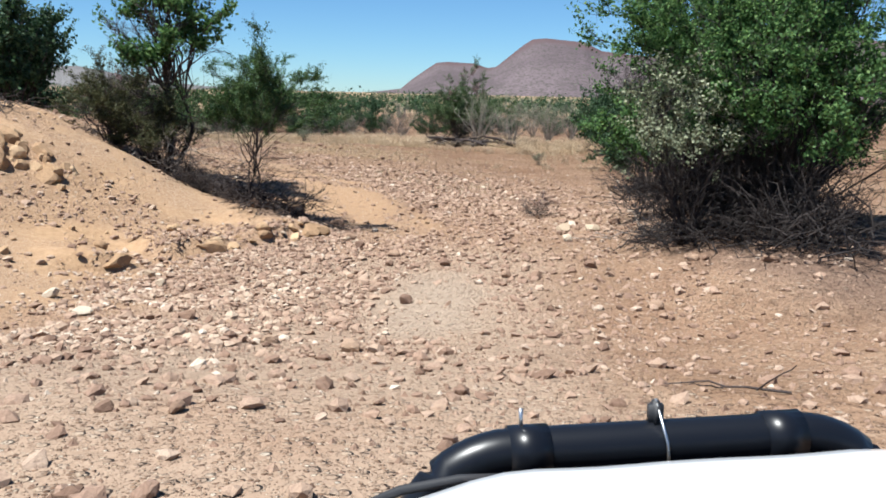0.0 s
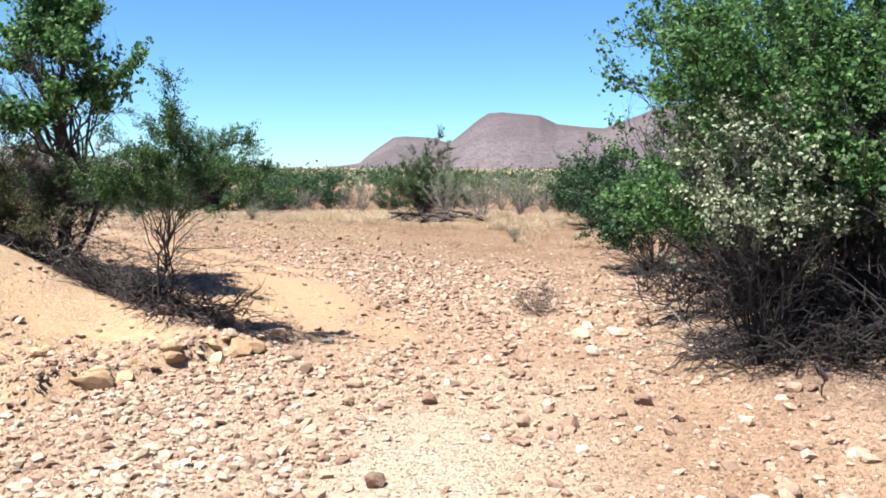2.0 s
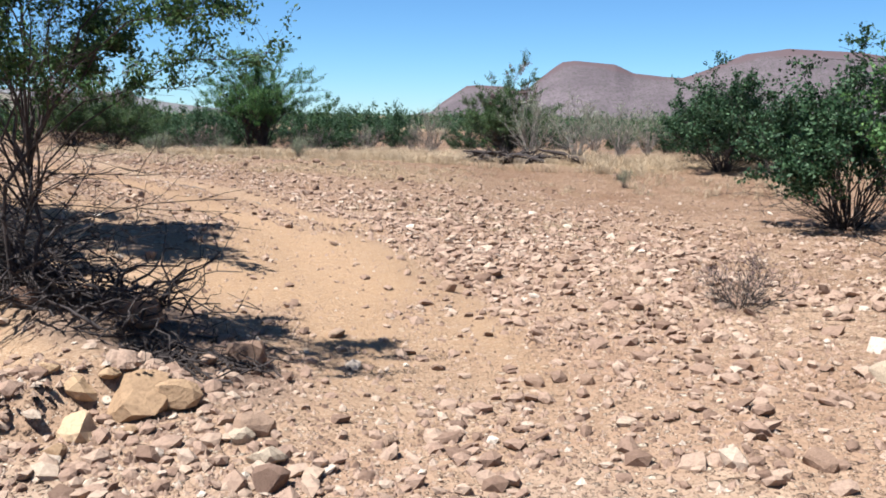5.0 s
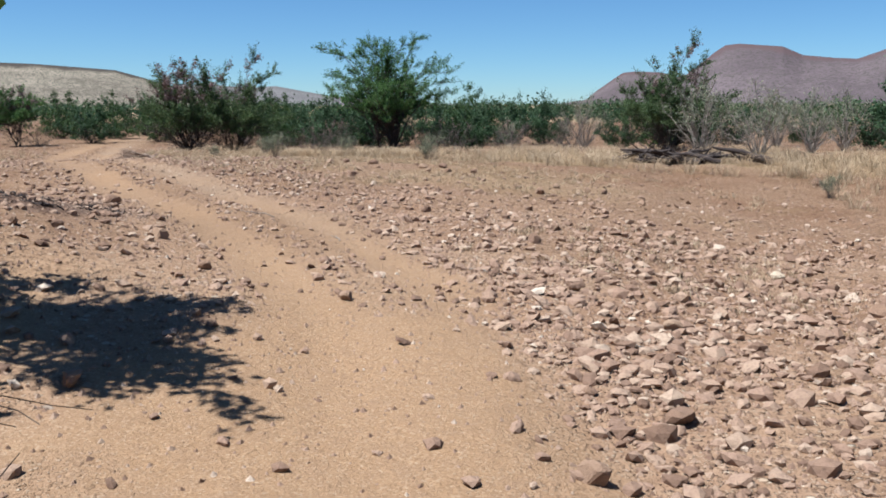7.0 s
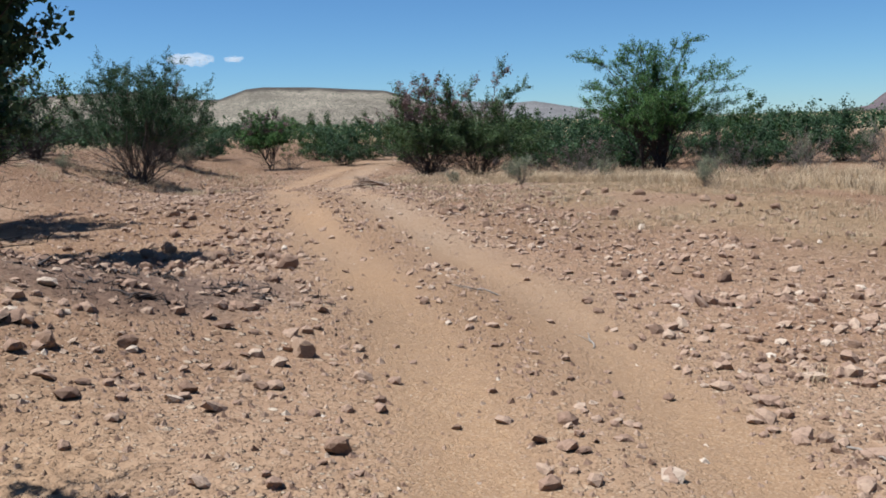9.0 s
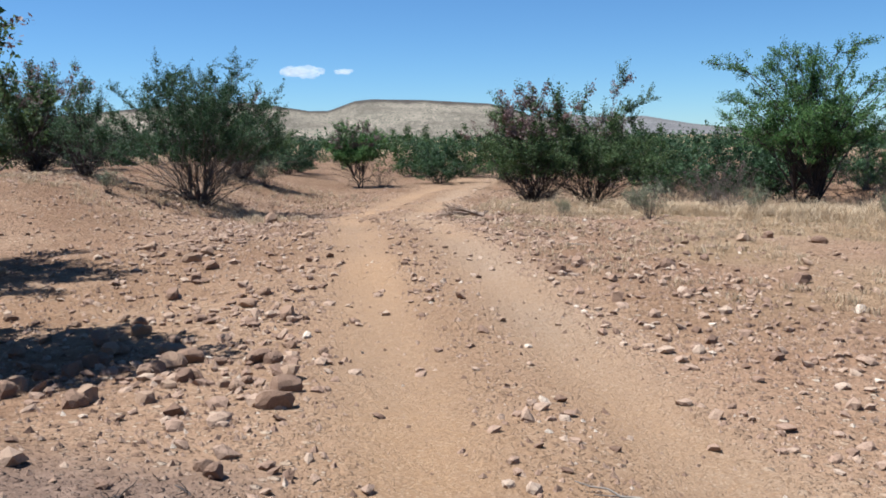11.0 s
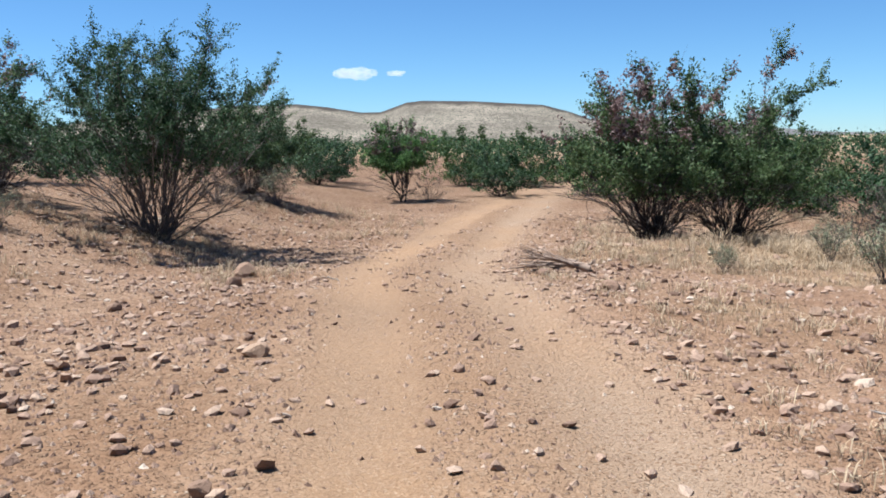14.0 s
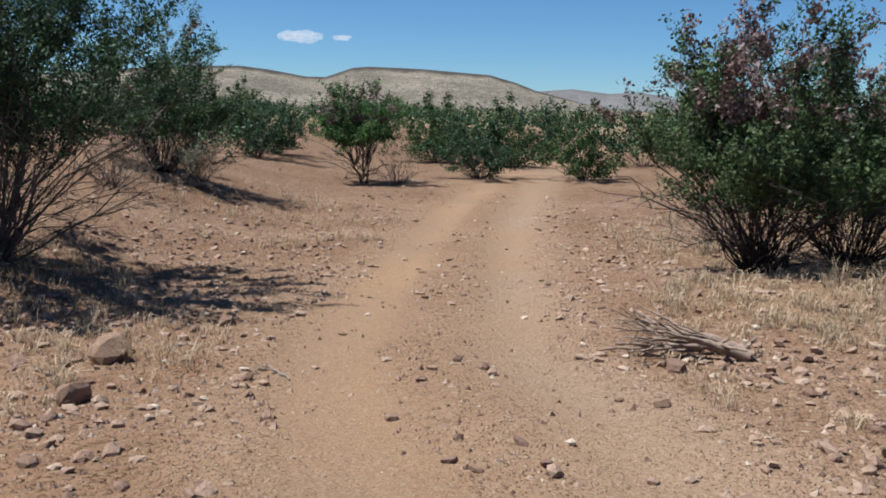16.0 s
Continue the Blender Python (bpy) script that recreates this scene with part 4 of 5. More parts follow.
ICO_V, ICO_F = np.array([v.co[:] for v in ICO.verts]), [[v.index for v in f.verts] for f in ICO.faces]
ICO.free()


def stone_shape(g):
    v = ICO_V * g.uniform(0.62, 1.25, (len(ICO_V), 1))
    return v * (1.0, g.uniform(0.6, 1.0), g.uniform(0.4, 0.75))


def chip_shape(g):
    """The part of a small broken stone that shows above the soil: five sides and a skewed top."""
    a = np.arange(5) * 2 * math.pi / 5 + g.uniform(-0.35, 0.35, 5)
    r = g.uniform(0.75, 1.25, 5)
    rim = np.stack([np.cos(a) * r, np.sin(a) * r * g.uniform(0.6, 1.0), np.full(5, -0.35)], 1)
    return np.concatenate([rim, [(g.uniform(-0.45, 0.45), g.uniform(-0.45, 0.45), g.uniform(0.4, 0.85))]])


CHIP_F = [(k, (k + 1) % 5, 5) for k in range(5)]


def gravel():
    g = np.random.default_rng(21)
    large = [stone_shape(g) for _ in range(24)]
    small = [chip_shape(g) for _ in range(24)]
    rng = random.Random(22)
    verts, faces, n = [], [], 0
    placed = 0
    while placed < 110000:
        u = rng.random()
        if u < 0.45:
            k = rng.uniform(0.8, len(TRACK) - 3.4)
            i = int(k)
            ax, ay = TRACK[i]
            bx, by = TRACK[i + 1]
            x, y = ax + (bx - ax) * (k - i) + rng.gauss(0, 3.0), ay + (by - ay) * (k - i) + rng.gauss(0, 2.3)
        elif u < 0.53:
            x, y = rng.gauss(-0.8, 1.7), rng.gauss(11.9, 2.2)
        elif u < 0.67:
            x, y = rng.gauss(2.2, 3.4), rng.gauss(22, 6.5)
        elif u < 0.71:
            x, y = rng.gauss(-3.9, 1.3), rng.gauss(13.9, 1.5)
        elif u < 0.85:
            k = rng.uniform(0, 1)
            x, y = -7.5 - 11.5 * k + rng.gauss(0, 2.6), 28 + 13.5 * k + rng.gauss(0, 2.2)
        elif u < 0.91:
            x, y = rng.gauss(-21, 3.2), rng.gauss(36.5, 3.4)
        else:
            x, y = rng.uniform(-32, 10), rng.uniform(4, 54)
        if y < 1.5:
            continue
        sand, bank, pale, straw, litter_shade, red = masks(x, y)
        keep = (1 - 0.80 * sand) * (1 - bank * (0.985 if wob(x, y, 0.9, 44) < 0.15 else 0.75)) * (1 - 0.96 * sst(0.4, 0.65, pale) * (1 - sst(16, 18, y))) * (1 - 0.4 * straw)
        track = from_track(x, y)
        keep *= 1 - 0.45 * sst(22, 26, y) * (0.7 * bell(track, 0, 1.3) + 0.5 * bell(track, -0.72, 0.5))
        keep *= 0.4 + 0.6 * sst(-0.3, 0.3, wob(x, y, 1.3, 31))
        if rng.random() > keep:
            continue
        placed += 1
        s = min(0.085, 0.0140 * math.exp(rng.gauss(0.2, 0.65))) * (1 - 0.18 * sst(29, 33, y)) * (1 - 0.35 * sand) * (1 + 0.3 * bell(x, 2.0, 3.5) * bell(y, 23, 7))
        z = height(x, y)
        t = rng.uniform(0, 6.28)
        c, d = math.cos(t), math.sin(t)
        shape, some = (small, CHIP_F) if s < 0.036 else (large, ICO_F)
        v = shape[rng.randrange(24)] * s
        tilt = rng.gauss(0, 0.25)
        w = np.empty_like(v)
        w[:, 0] = v[:, 0] * c - v[:, 1] * d + x
        w[:, 1] = v[:, 0] * d + v[:, 1] * c + y
        w[:, 2] = v[:, 2] + tilt * v[:, 0] + z + s * 0.2
        verts.append(w)
        faces += [(a + n, b + n, e + n) for a, b, e in some]
        n += len(v)
    me = from_arrays("gravel", np.concatenate(verts).tolist(), faces, MAT_GRAVEL)
    tagged(new("gravel", me), "loose reddish-brown and tan stones and gravel", "gravel", kind="stuff")


def rock_mesh(seed, mat):
    """An angular, flattened boulder with chipped faces."""
    rng = random.Random(seed)
    bm = bmesh.new()
    bmesh.ops.create_icosphere(bm, subdivisions=2, radius=1)
    for _ in range(7):
        d = Vector((rng.gauss(0, 1), rng.gauss(0, 1), rng.gauss(0.1, 0.8))).normalized()
        cut = rng.uniform(0.45, 0.8)
        for v in bm.verts:
            over = v.co.dot(d) - cut
            if over > 0:
                v.co -= d * over
    for v in bm.verts:
        v.co += v.co.normalized() * 0.08 * noise.noise(v.co * 2.3 + Vector((seed, 0, 0)))
        v.co.z *= 0.68
        v.co.y *= 0.82
    me = bpy.data.meshes.new("rock")
    bm.to_mesh(me)
    bm.free()
    me.materials.append(mat)
    return me


ROCKS = [rock_mesh(k, MAT_ROCK) for k in range(9)]
PALES = [rock_mesh(k + 40, MAT_PALE_ROCK) for k in range(4)]
MAT_CRUST = stone_material("sandy_crust", ((0.0, (0.29, 0.185, 0.105)), (0.6, (0.41, 0.275, 0.158)), (1.0, (0.50, 0.36, 0.225))), 9, True)
CRUSTS = [rock_mesh(k + 60, MAT_CRUST) for k in range(5)]


def rock(me, x, y, s, turn, label, group):
    ob = new("rock", me)
    ob.matrix_basis = pose(x, y, height(x, y) + 0.28 * s, random.uniform(-12, 12), random.uniform(-12, 12), turn) @ Matrix.Scale(s, 4)
    return tagged(ob, label, "rock", group)


def rocks():
    big = ((-7.75, 31.2, 0.24), (-12.3, 29.7, 0.17), (-12.6, 30.2, 0.16), (-10.65, 28.15, 0.16), (-9.6, 28.25, 0.13), (-9.9, 28.75, 0.13), (-11.1, 28.8, 0.13), (-17.3, 35.75, 0.26),
           (-6.8, 32.6, 0.15), (-7.0, 31.1, 0.15), (-16.6, 35.0, 0.17), (0.63, 18.92, 0.22), (-0.09, 14.64, 0.24), (0.6, 3.78, 0.12), (0.25, 3.74, 0.12), (3.71, 12.37, 0.23), (3.39, 12.0, 0.16),
           (-0.12, 17.04, 0.17), (-3.2, 28.25, 0.17), (-4.9, 21.7, 0.17), (-4.7, 22.1, 0.15), (-1.86, 17.62, 0.24), (1.39, 15.87, 0.16), (1.73, 15.87, 0.15), (-3.05, 21.9, 0.16), (4.4, 37.8, 0.38), (-2.44, 19.13, 0.2), (0.5, 20.22, 0.12), (2.7, 20.43, 0.13), (-1.57, 21.5, 0.15))
    for k, (x, y, s) in enumerate(big):
        rock(ROCKS[k % 9], x, y, s * (0.52 if x > -9 else 0.8), 47 * k, "reddish-brown angular rock lying on the ground", "loose rocks")
    for x, y, s in ((-1.27, 16.1, 0.17), (-0.5, 15.95, 0.15), (-2.05, 16.0, 0.12)):
        rock(ROCKS[3], x, y, s, 40 * s, "dark rough boulder caught in the dead brush", "brush boulders").location.z += 0.35 * s
    rng = random.Random(18)
    for _ in range(70):
        x, y = rng.gauss(-8.4, 1.7), rng.gauss(25.9, 0.8)
        if abs(from_track(x, y)) > 1.3:
            rock(ROCKS[rng.randrange(9)], x, y, rng.uniform(0.05, 0.13), rng.uniform(0, 360), "dark reddish rock in a band of rubble beside the track", "rubble band")
    pale = ((-2.35, 9.31, 0.15), (-3.1, 10.15, 0.17), (3.62, 15.87, 0.22), (3.57, 14.64, 0.16), (-0.13, 14.55, 0.11), (-2.55, 11.91, 0.15), (0.07, 14.31, 0.14), (-2.15, 11.29, 0.13), (4.14, 15.95, 0.2), (2.2, 25.5, 0.13))
    for k, (x, y, s) in enumerate(pale):
        rock(PALES[k % 4], x, y, s * 0.8, 61 * k, "pale cream-coloured rock lying in the wash", "pale rocks")
    rng = random.Random(17)
    n = 0
    while n < 108:
        x, y = rng.uniform(-19, 6), rng.uniform(7, 38)
        d = abs(from_track(x, y))
        sand, bank, *_ = masks(x, y)
        if d > 8 or d < 1.1 and y > 18 or rng.random() < sand + 1.6 * bank:
            continue
        rock(ROCKS[rng.randrange(9)], x, y, rng.uniform(0.055, 0.13), rng.uniform(0, 360), "small reddish-brown rock half sunk in the soil", "small rocks")
        n += 1


def pale_stones():
    """Paler washed stones on the floor of the wash."""
    g, rng = np.random.default_rng(31), random.Random(32)
    shapes = [stone_shape(g) for _ in range(16)]
    verts, faces, n = [], [], 0
    for _ in range(5200):
        x, y = rng.gauss(-1.4, 1.2), rng.gauss(10.1, 2.3)
        if wob(x, y, 1.1, 61) < -0.1:
            continue
        s = min(0.09, 0.026 * math.exp(rng.gauss(0, 0.5)))
        t = rng.uniform(0, 6.28)
        v = shapes[rng.randrange(16)] * s
        c, d = math.cos(t), math.sin(t)
        verts.append(np.stack([v[:, 0] * c - v[:, 1] * d + x, v[:, 0] * d + v[:, 1] * c + y, v[:, 2] + rng.gauss(0, 0.2) * v[:, 0] + height(x, y) + 0.2 * s], 1))
        faces += [(a + n, b + n, e + n) for a, b, e in ICO_F]
        n += len(v)
    tagged(new("wash_gravel", from_arrays("wash_gravel", np.concatenate(verts).tolist(), faces, MAT_WASH)), "pale angular stones washed together in the dry wash", "gravel", kind="stuff")


MAT_WASH = stone_material("washed_stone", ((0.0, (0.28, 0.185, 0.13)), (0.45, (0.385, 0.28, 0.20)), (0.9, (0.46, 0.36, 0.27)), (1.0, (0.60, 0.51, 0.41))), 30)
gravel()
pale_stones()
rocks()


def outcrop():
    """Crumbling crusted rock that breaks out of the bank."""
    rng = random.Random(91)
    for k in range(28):
        u = rng.random()
        x, y = -6.85 + 2.0 * u + rng.gauss(0, 0.1), 14.6 + 0.3 * u + rng.gauss(0, 0.2)
        ob = rock(CRUSTS[k % 5], x, y, rng.choice((0.07, 0.1, 0.14, 0.2, 0.32)), rng.uniform(0, 360), "crumbling tan sandy rock breaking out of the bank", "bank outcrop")
        ob.location.z -= 0.34 * ob.scale.z
        ob.scale.y *= 0.7
        ob.scale.z *= rng.uniform(0.8, 1.5)
    for k in range(26):
        along = rng.choice((1.45, 1.45, 0.1, -1.7)) + rng.gauss(0, 0.3)
        e = 0.10 + rng.gauss(0, 0.07)
        x, y = -1.95 + 0.656 * along - 0.755 * e, 13.6 + 0.755 * along + 0.656 * e
        e -= 0.22 * wob(x, y, 0.5, 3) + 0.3 * wob(x, y, 1.6, 5)
        x, y = -1.95 + 0.656 * along - 0.755 * e, 13.6 + 0.755 * along + 0.656 * e
        ob = rock(CRUSTS[k % 5], x, y, rng.choice((0.08, 0.14, 0.20, 0.30)), rng.uniform(0, 360), "overhanging slab of sandy crust along the bank's broken edge", "bank ledge")
        ob.scale.z *= 0.7
        ob.location.z = height(x - 0.15, y + 0.13) - 0.78 * ob.scale.z
    for k in range(14):
        x, y = rng.uniform(-8.7, -2.5), rng.uniform(11.2, 16.8)
        ob = rock(CRUSTS[k % 5], x, y, rng.choice((0.03, 0.05, 0.08, 0.13)), rng.uniform(0, 360), "crumb of sandy crust along the bank's foot", "bank crumbs")
        ob.location.z -= 0.15 * ob.scale.z
    for k in range(20):
        x = rng.uniform(-4.4, -0.6)
        y = 13.65 + 0.36 * (x + 3.5) + rng.gauss(0, 0.16)
        ob = rock(CRUSTS[k % 5], x, y, rng.choice((0.05, 0.07, 0.09, 0.16)), rng.uniform(0, 360), "crumb of sandy crust along the bank's foot", "bank crumbs")
        ob.location.z -= 0.15 * ob.scale.z


outcrop()

# ---- dead wood ----


def branch(name, label, seed, ways, mat=MAT_DEAD):
    rng = random.Random(seed)
    w = Wood()
    for a, b, r0, r1 in ways:
        w.tube(bend(rng, a, b, 0.02, 0.03, 6), r0, r1, 7)
    return tagged(new(name, from_arrays(name, w.v, w.f, mat, True)), label, "branch")


def wood_pile():
    """Uprooted dead shrubs dragged together beside the track, butts one way and tops the other."""
    rng = random.Random(71)
    for k, (dx, dy, turn, n) in enumerate(((0.0, 0.0, 30, 1.0), (-0.05, 0.22, 14, 0.9), (0.02, -0.17, 44, 0.75), (-0.3, 0.05, 36, 0.6))):
        thick = 0.052 * n * (1, 0.85, 0.7, 0.4)[k]
        ways = [((0.48 * n, -0.03, 0.04), (0.12 * n, 0.02, 0.11), thick, thick * 0.75)]
        for _ in range(2):
            ways.append(((0.42 * n, 0, 0.06), (0.55 * n, rng.gauss(0, 0.09), rng.uniform(0.0, 0.16)), thick * 0.6, 0.008))
        for m in range(6):
            r = thick * rng.uniform(0.3, 0.6)
            tip = (-n * rng.uniform(0.25, 0.62), rng.gauss(0, 0.16), rng.uniform(0.02, 0.30))
            ways.append(((rng.uniform(0.1, 0.3) * n, 0, 0.09), tip, r, r * 0.3))
            ways.append(((tip[0] * 0.5, tip[1] * 0.5, 0.06 + tip[2] * 0.5), (tip[0] * 0.9, tip[1] + rng.gauss(0, 0.12), tip[2] + rng.uniform(-0.02, 0.10)), r * 0.5, 0.003))
        b = branch("dead_branch", "uprooted dead shrub with a split weathered butt in a small pile", 80 + k, ways[:1], MAT_PILE)
        tagged(b, group="wood pile")
        for m, way in enumerate(ways[1:]):
            w = Wood()
            w.tube(bend(rng, way[0], way[1], 0.02, 0.03, 6), way[2], way[3], 6)
            limb = new("root" if m < 2 else "limb", from_arrays("limb", w.v, w.f, MAT_PILE, True))
            limb.parent = b
        x, y = -14.17 + dx, 38.45 + dy
        b.matrix_basis = pose(x, y, height(x, y) + 0.03 * k - 0.01, 0, 0, turn)
    for dx, dy, s in ((0.12, -0.42, 0.11), (0.36, -0.2, 0.08), (-0.5, -0.45, 0.06)):
        rock(ROCKS[5], -14.17 + dx, 38.45 + dy, s, 300 * s, "brown rock lying beside the pile of dead wood", "loose rocks")


def fallen_tree():
    rng = random.Random(72)
    for k in range(18):
        n = rng.uniform(0.9, 2.3)
        b = branch("dead_limb", "dark weathered limb of a fallen dead tree", 120 + k, [((-n / 2, 0, 0.05), (n / 2, rng.gauss(0, 0.3), rng.uniform(0.1, 0.5)), rng.uniform(0.07, 0.14), 0.03),
                                                                    ((0, 0, 0.1), (n * 0.3, rng.gauss(0, 0.4), rng.uniform(0.3, 0.6)), 0.04, 0.012)], MAT_BARK)
        tagged(b, group="fallen tree")
        x, y = 1.3 + rng.gauss(0, 0.95), 41.6 + rng.gauss(0, 0.3)
        b.matrix_basis = pose(x, y, height(x, y) + 0.01, 0, 0, rng.gauss(0, 30) + 180 * (k % 2))


wood_pile()
fallen_tree()
fork = branch("stick", "thin forked dead stick on the ground", 140, [((0, 0, 0.02), (0.75, -0.1, 0.03), 0.010, 0.004), ((0.2, 0, 0.03), (0.05, 0.45, 0.25), 0.007, 0.003), ((0.4, -0.03, 0.03), (0.62, 0.2, 0.08), 0.006, 0.003)], MAT_BARK)
lie(fork, 4.0, 4.9, -18)
for k, (x, y) in enumerate(((-2.9, 24.9), (-4.2, 25.9), (-1.0, 23.6), (0.6, 21.5), (-8.9, 33.5), (-16.0, 36.2), (3.66, 15.13), (4.04, 13.81), (4.33, 14.88))):
    lie(branch("stick", "small dry twig lying on the ground", 150 + k, [((0, 0, 0.015), (0.45, 0.05, 0.02), 0.008, 0.003), ((0.15, 0, 0.02), (0.32, 0.14, 0.03), 0.005, 0.002)]), x, y, 70 * k)

# ---- the off-road car that stands at the head of the ramp ----


def paint(name, colour, rough, coat=0.0):
    m, n, p = material(name)
    g = noise_tex(n, 6.0, 6.0)
    n.links.new(mix(n, ramp(n, g, (0.5, (0, 0, 0)), (0.75, (0.35, 0.35, 0.35))), colour, tuple(0.7 * c + 0.3 * d for c, d in zip(colour, (0.45, 0.34, 0.24)))), p.inputs["Base Color"])
    p.inputs["Roughness"].default_value = rough
    p.inputs["Coat Weight"].default_value = coat
    return m


MAT_WHITE = paint("white_car_paint", (0.80, 0.81, 0.82), 0.30, 0.6)
MAT_BLACK, bk_n, bk_p = material("black_bar_paint")
bk_p.inputs["Base Color"].default_value = (0.006, 0.007, 0.010, 1)
bk_p.inputs["Roughness"].default_value, bk_p.inputs["Specular IOR Level"].default_value = 0.34, 0.35
MAT_TRIM = paint("black_plastic", (0.02, 0.02, 0.022), 0.6)
MAT_TYRE = paint("tyre_rubber", (0.025, 0.024, 0.023), 0.9)
MAT_STEEL, st_n, st_p = material("bare_steel")
st_p.inputs["Base Color"].default_value = (0.6, 0.6, 0.6, 1)
st_p.inputs["Metallic"].default_value, st_p.inputs["Roughness"].default_value = 1.0, 0.35
MAT_LAMP, lp_n, lp_p = material("headlamp_glass")
lp_p.inputs["Base Color"].default_value = (0.75, 0.78, 0.8, 1)
lp_p.inputs["Roughness"].default_value = 0.08


def part(name, bm, mat, parent, label=""):
    me = bpy.data.meshes.new(name)
    bm.to_mesh(me)
    bm.free()
    me.materials.append(mat)
    me.shade_smooth()
    ob = new(name, me)
    ob.parent = parent
    return tagged(ob, label) if label else ob


def tube_bm(points, r, sides=16):
    w = Wood()
    w.tube(points, r, r, sides)
    bm = bmesh.new()
    vs = [bm.verts.new(v) for v in w.v]
    for f in w.f:
        bm.faces.new([vs[i] for i in f])
    bm.faces.new(vs[:sides][::-1])
    bm.faces.new(vs[-sides:])
    return bm


def slab(size, at, bevel=0.01):
    bm = bmesh.new()
    bmesh.ops.create_cube(bm, size=1, matrix=Matrix.Translation(at) @ Matrix.Diagonal((*size, 1)))
    bmesh.ops.bevel(bm, geom=bm.edges[:], offset=bevel, segments=2, affect="EDGES")
    return bm


def shell(fn, nu, nv, thick):
    """A curved panel: fn maps the unit square to a place; thick: how deep its edges reach down."""
    bm = bmesh.new()
    top = [[bm.verts.new(fn(i / nu, j / nv)) for j in range(nv + 1)] for i in range(nu + 1)]
    low = [[bm.verts.new(Vector(v.co) - Vector((0, 0, thick))) for v in row] for row in top]
    for i in range(nu):
        for j in range(nv):
            bm.faces.new((top[i][j], top[i + 1][j], top[i + 1][j + 1], top[i][j + 1]))
            bm.faces.new((low[i][j], low[i][j + 1], low[i + 1][j + 1], low[i + 1][j]))
    rim = [(i, 0) for i in range(nu)] + [(nu, j) for j in range(nv)] + [(i, nv) for i in range(nu, 0, -1)] + [(0, j) for j in range(nv, 0, -1)]
    for a, b in zip(rim, rim[1:] + rim[:1]):
        bm.faces.new((top[a[0]][a[1]], low[a[0]][a[1]], low[b[0]][b[1]], top[b[0]][b[1]]))
    bmesh.ops.recalc_face_normals(bm, faces=bm.faces[:])
    return bm


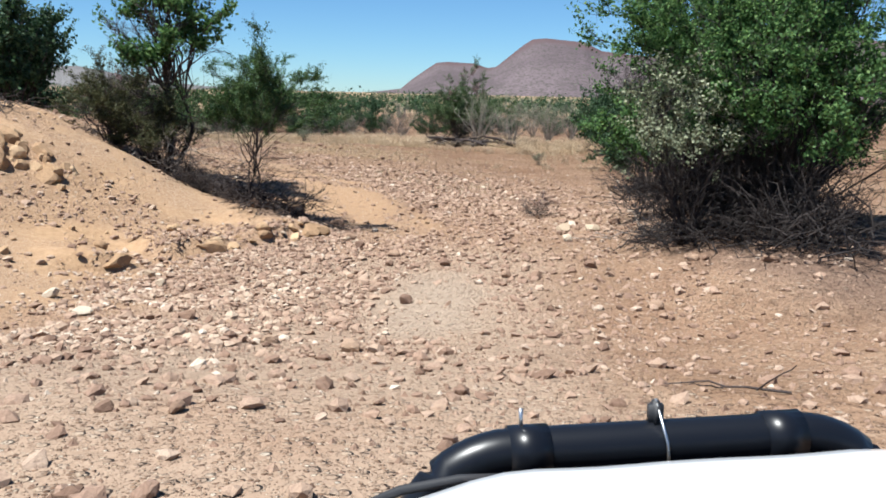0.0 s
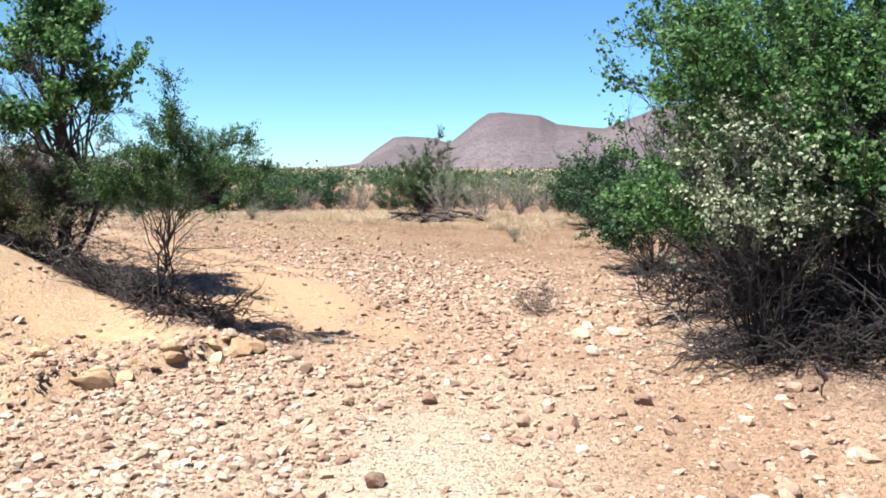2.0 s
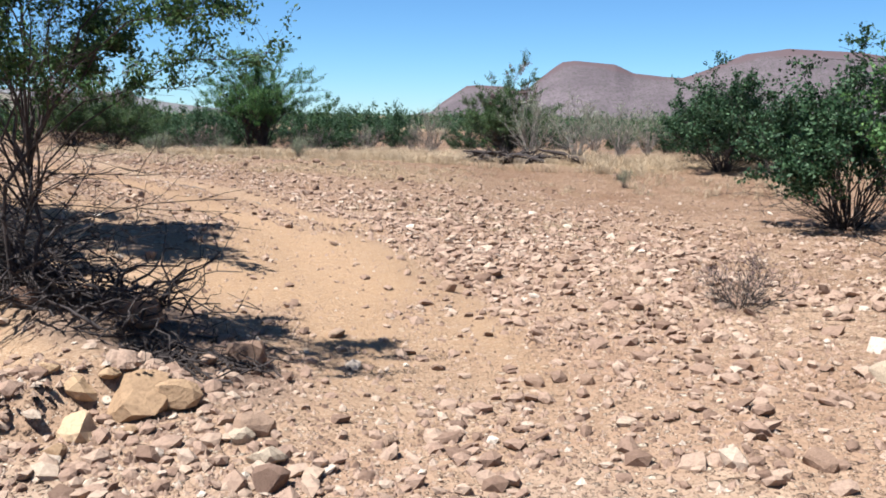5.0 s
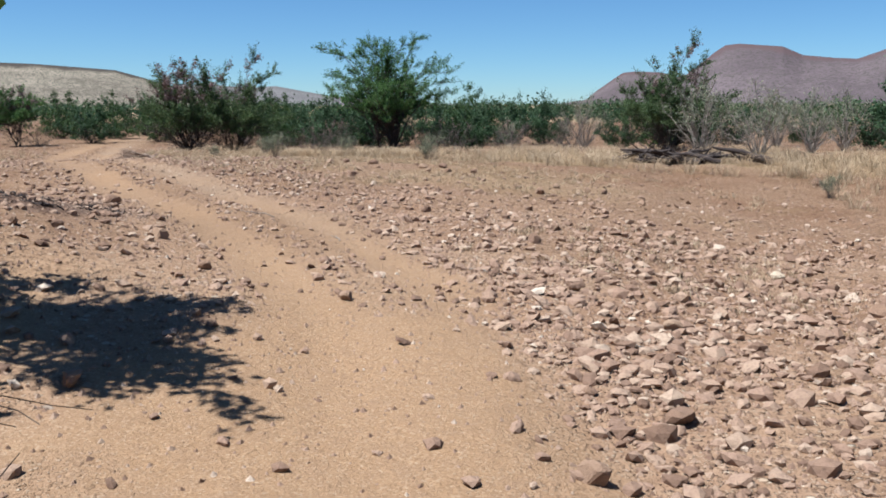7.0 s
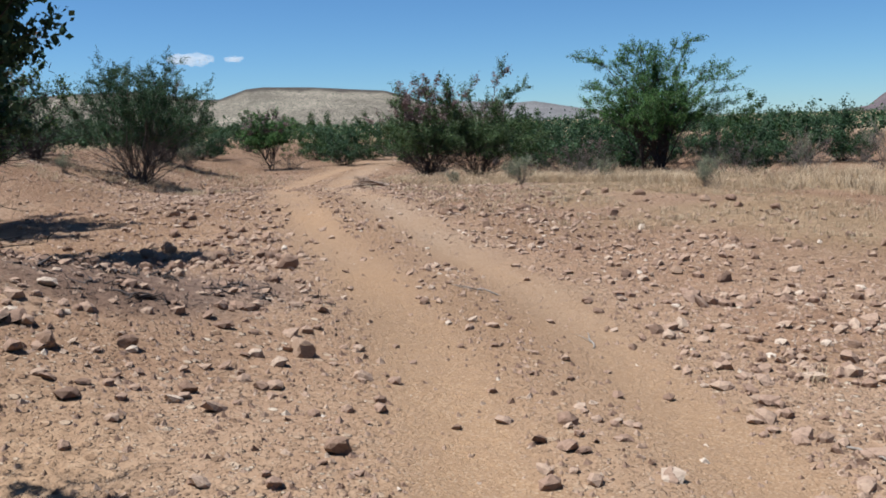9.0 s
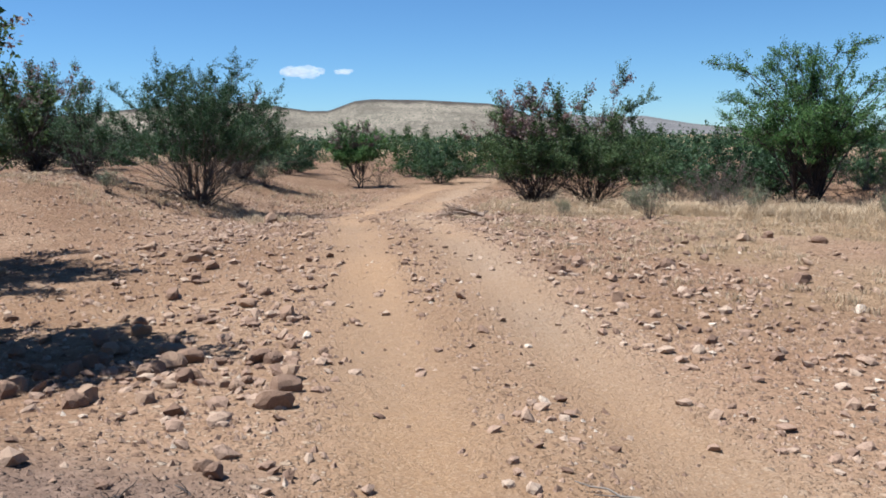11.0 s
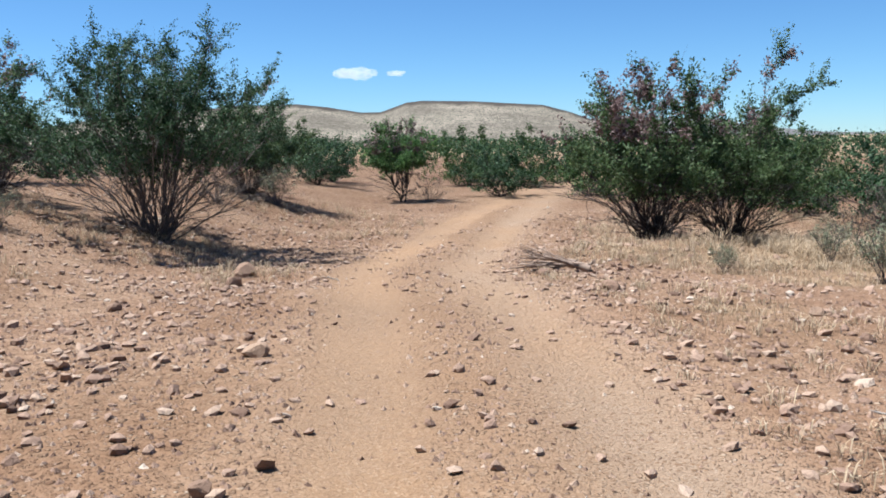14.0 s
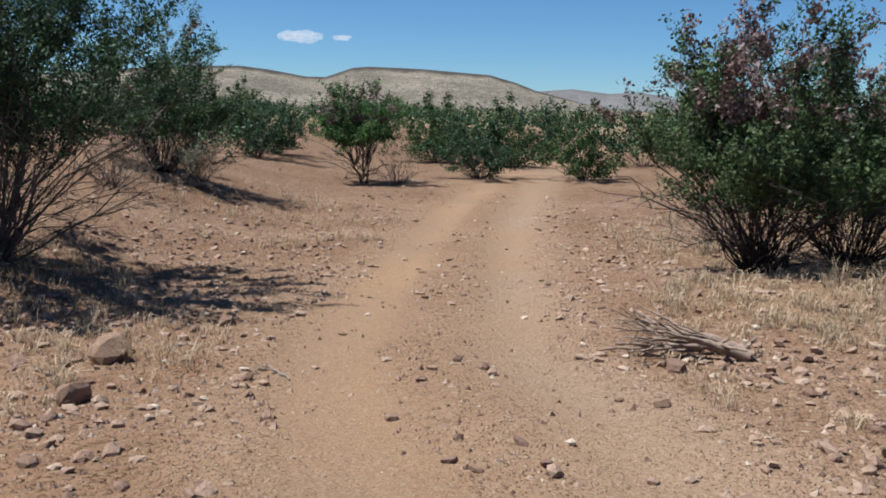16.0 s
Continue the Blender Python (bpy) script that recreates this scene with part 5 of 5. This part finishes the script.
def car_front():
    """Front of a white off-road car: x to its right, y ahead, z up, middle of the bonnet at x = 0."""
    car = tagged(new("off_road_car"), "white off-road car front with a black bull bar", "car")
    half = 0.66

    def bonnet(u, v):
        x, y = (u * 2 - 1) * half, 0.55 + 0.86 * v
        z = 1.162 - 0.072 * v - 0.055 * (x / half) ** 2 - 0.02 * max(0, v - 0.9) / 0.1 + 0.018 * bell(abs(x), 0.33, 0.12)
        return (x, y - 0.06 * (x / half) ** 2 * v, z)

    part("bonnet", shell(bonnet, 24, 20, 0.03), MAT_WHITE, car, "white painted bonnet")
    for side in (-1, 1):
        def wing(u, v, side=side):
            x, y = side * (half + 0.008 + 0.24 * u), 0.50 + 0.90 * v
            return (x, y - 0.10 * u * v - 0.05 * v, 1.118 - 0.055 * v - 0.16 * u ** 2.2 - 0.05 * max(0, v - 0.8))
        part("wing", shell(wing, 10, 14, 0.36), MAT_WHITE, car)
        part("headlamp", slab((0.26, 0.08, 0.17), (side * 0.60, 1.36, 0.84), 0.03), MAT_LAMP, car)
        bm = bmesh.new()
        bmesh.ops.create_cone(bm, cap_ends=True, segments=40, radius1=0.37, radius2=0.37, depth=0.24, matrix=Matrix.Translation((side * 0.78, 0.92, 0.36)) @ pose(0, 0, 0, 0, 90, 0))
        bmesh.ops.bevel(bm, geom=[e for e in bm.edges if len(e.link_faces) == 2 and e.calc_face_angle() > 1], offset=0.05, segments=3, affect="EDGES")
        wheel = part("wheel", bm, MAT_TYRE, car, "dusty black tyre")
        bm = bmesh.new()
        bmesh.ops.create_cone(bm, cap_ends=True, segments=32, radius1=0.21, radius2=0.19, depth=0.252, matrix=Matrix.Translation((side * 0.78, 0.92, 0.36)) @ pose(0, 0, 0, 0, 90, 0))
        part("rim", bm, MAT_STEEL, wheel, "plain steel rim")
        part("wheel_arch_liner", slab((0.04, 0.86, 0.42), (side * 0.60, 0.94, 0.66), 0.01), MAT_TRIM, car)
    part("deflector", tube_bm([(-0.66, 1.26, 1.025), (-0.58, 1.36, 1.040), (-0.50, 1.40, 1.052), (-0.40, 1.415, 1.058), (-0.30, 1.42, 1.052)], 0.009, 8), MAT_TRIM, car, "black plastic strip along the bonnet's edge")
    part("grille", slab((0.94, 0.05, 0.26), (0, 1.37, 0.84), 0.02), MAT_TRIM, car)
    part("bumper", slab((1.62, 0.16, 0.24), (0, 1.44, 0.56), 0.05), MAT_TRIM, car)
    part("bulkhead", slab((1.5, 0.05, 0.62), (0, 0.50, 0.72), 0.01), MAT_TRIM, car)
    part("chassis", slab((0.9, 0.9, 0.16), (0, 0.93, 0.46), 0.03), MAT_TRIM, car)
    r, top, reach, turn = 0.046, 1.022, 0.475, 0.20
    hoop = [(-reach, 1.60, 0.46), (-reach, 1.60, 0.78)]
    hoop += [(-reach + turn * (1 - math.cos(a)), 1.60, top - turn + turn * math.sin(a)) for a in np.linspace(0.05, math.pi / 2, 14)]
    hoop += [(x, 1.60, top) for x in np.linspace(-0.22, 0.22, 5)]
    hoop += [(reach - turn * (1 - math.cos(a)), 1.60, top - turn + turn * math.sin(a)) for a in np.linspace(math.pi / 2, 0.05, 14)]
    hoop += [(reach, 1.60, 0.78), (reach, 1.60, 0.46)]
    bar = part("bull_bar", tube_bm(hoop, r, 20), MAT_BLACK, car, "glossy black tubular bull bar")
    for x in (-0.247, 0.25):
        part("clamp", tube_bm([(x - 0.038, 1.60, top), (x + 0.038, 1.60, top)], r + 0.005, 20), MAT_BLACK, bar)
    part("bolt", tube_bm([(-0.26, 1.60, top + 0.04), (-0.26, 1.60, top + 0.085)], 0.004, 6), MAT_STEEL, bar)
    part("bracket", slab((0.028, 0.03, 0.055), (0.0, 1.60, top + 0.06), 0.008), MAT_TRIM, bar, "black cable clip")
    part("cable", tube_bm([(0.012, 1.545, top - 0.06), (0.008, 1.55, top + 0.02), (0.0, 1.60, top + 0.09)], 0.003, 6), MAT_STEEL, bar, "thin pale cable")
    part("support", slab((0.10, 0.16, 0.06), (0, 1.53, 0.56), 0.01), MAT_TRIM, bar)
    return car


CAR = car_front()
CAR.matrix_basis = pose(2.07, -0.47, 0.68, 0, -2.2, 8.65) @ pose(0.635, 0.0, 0.0)
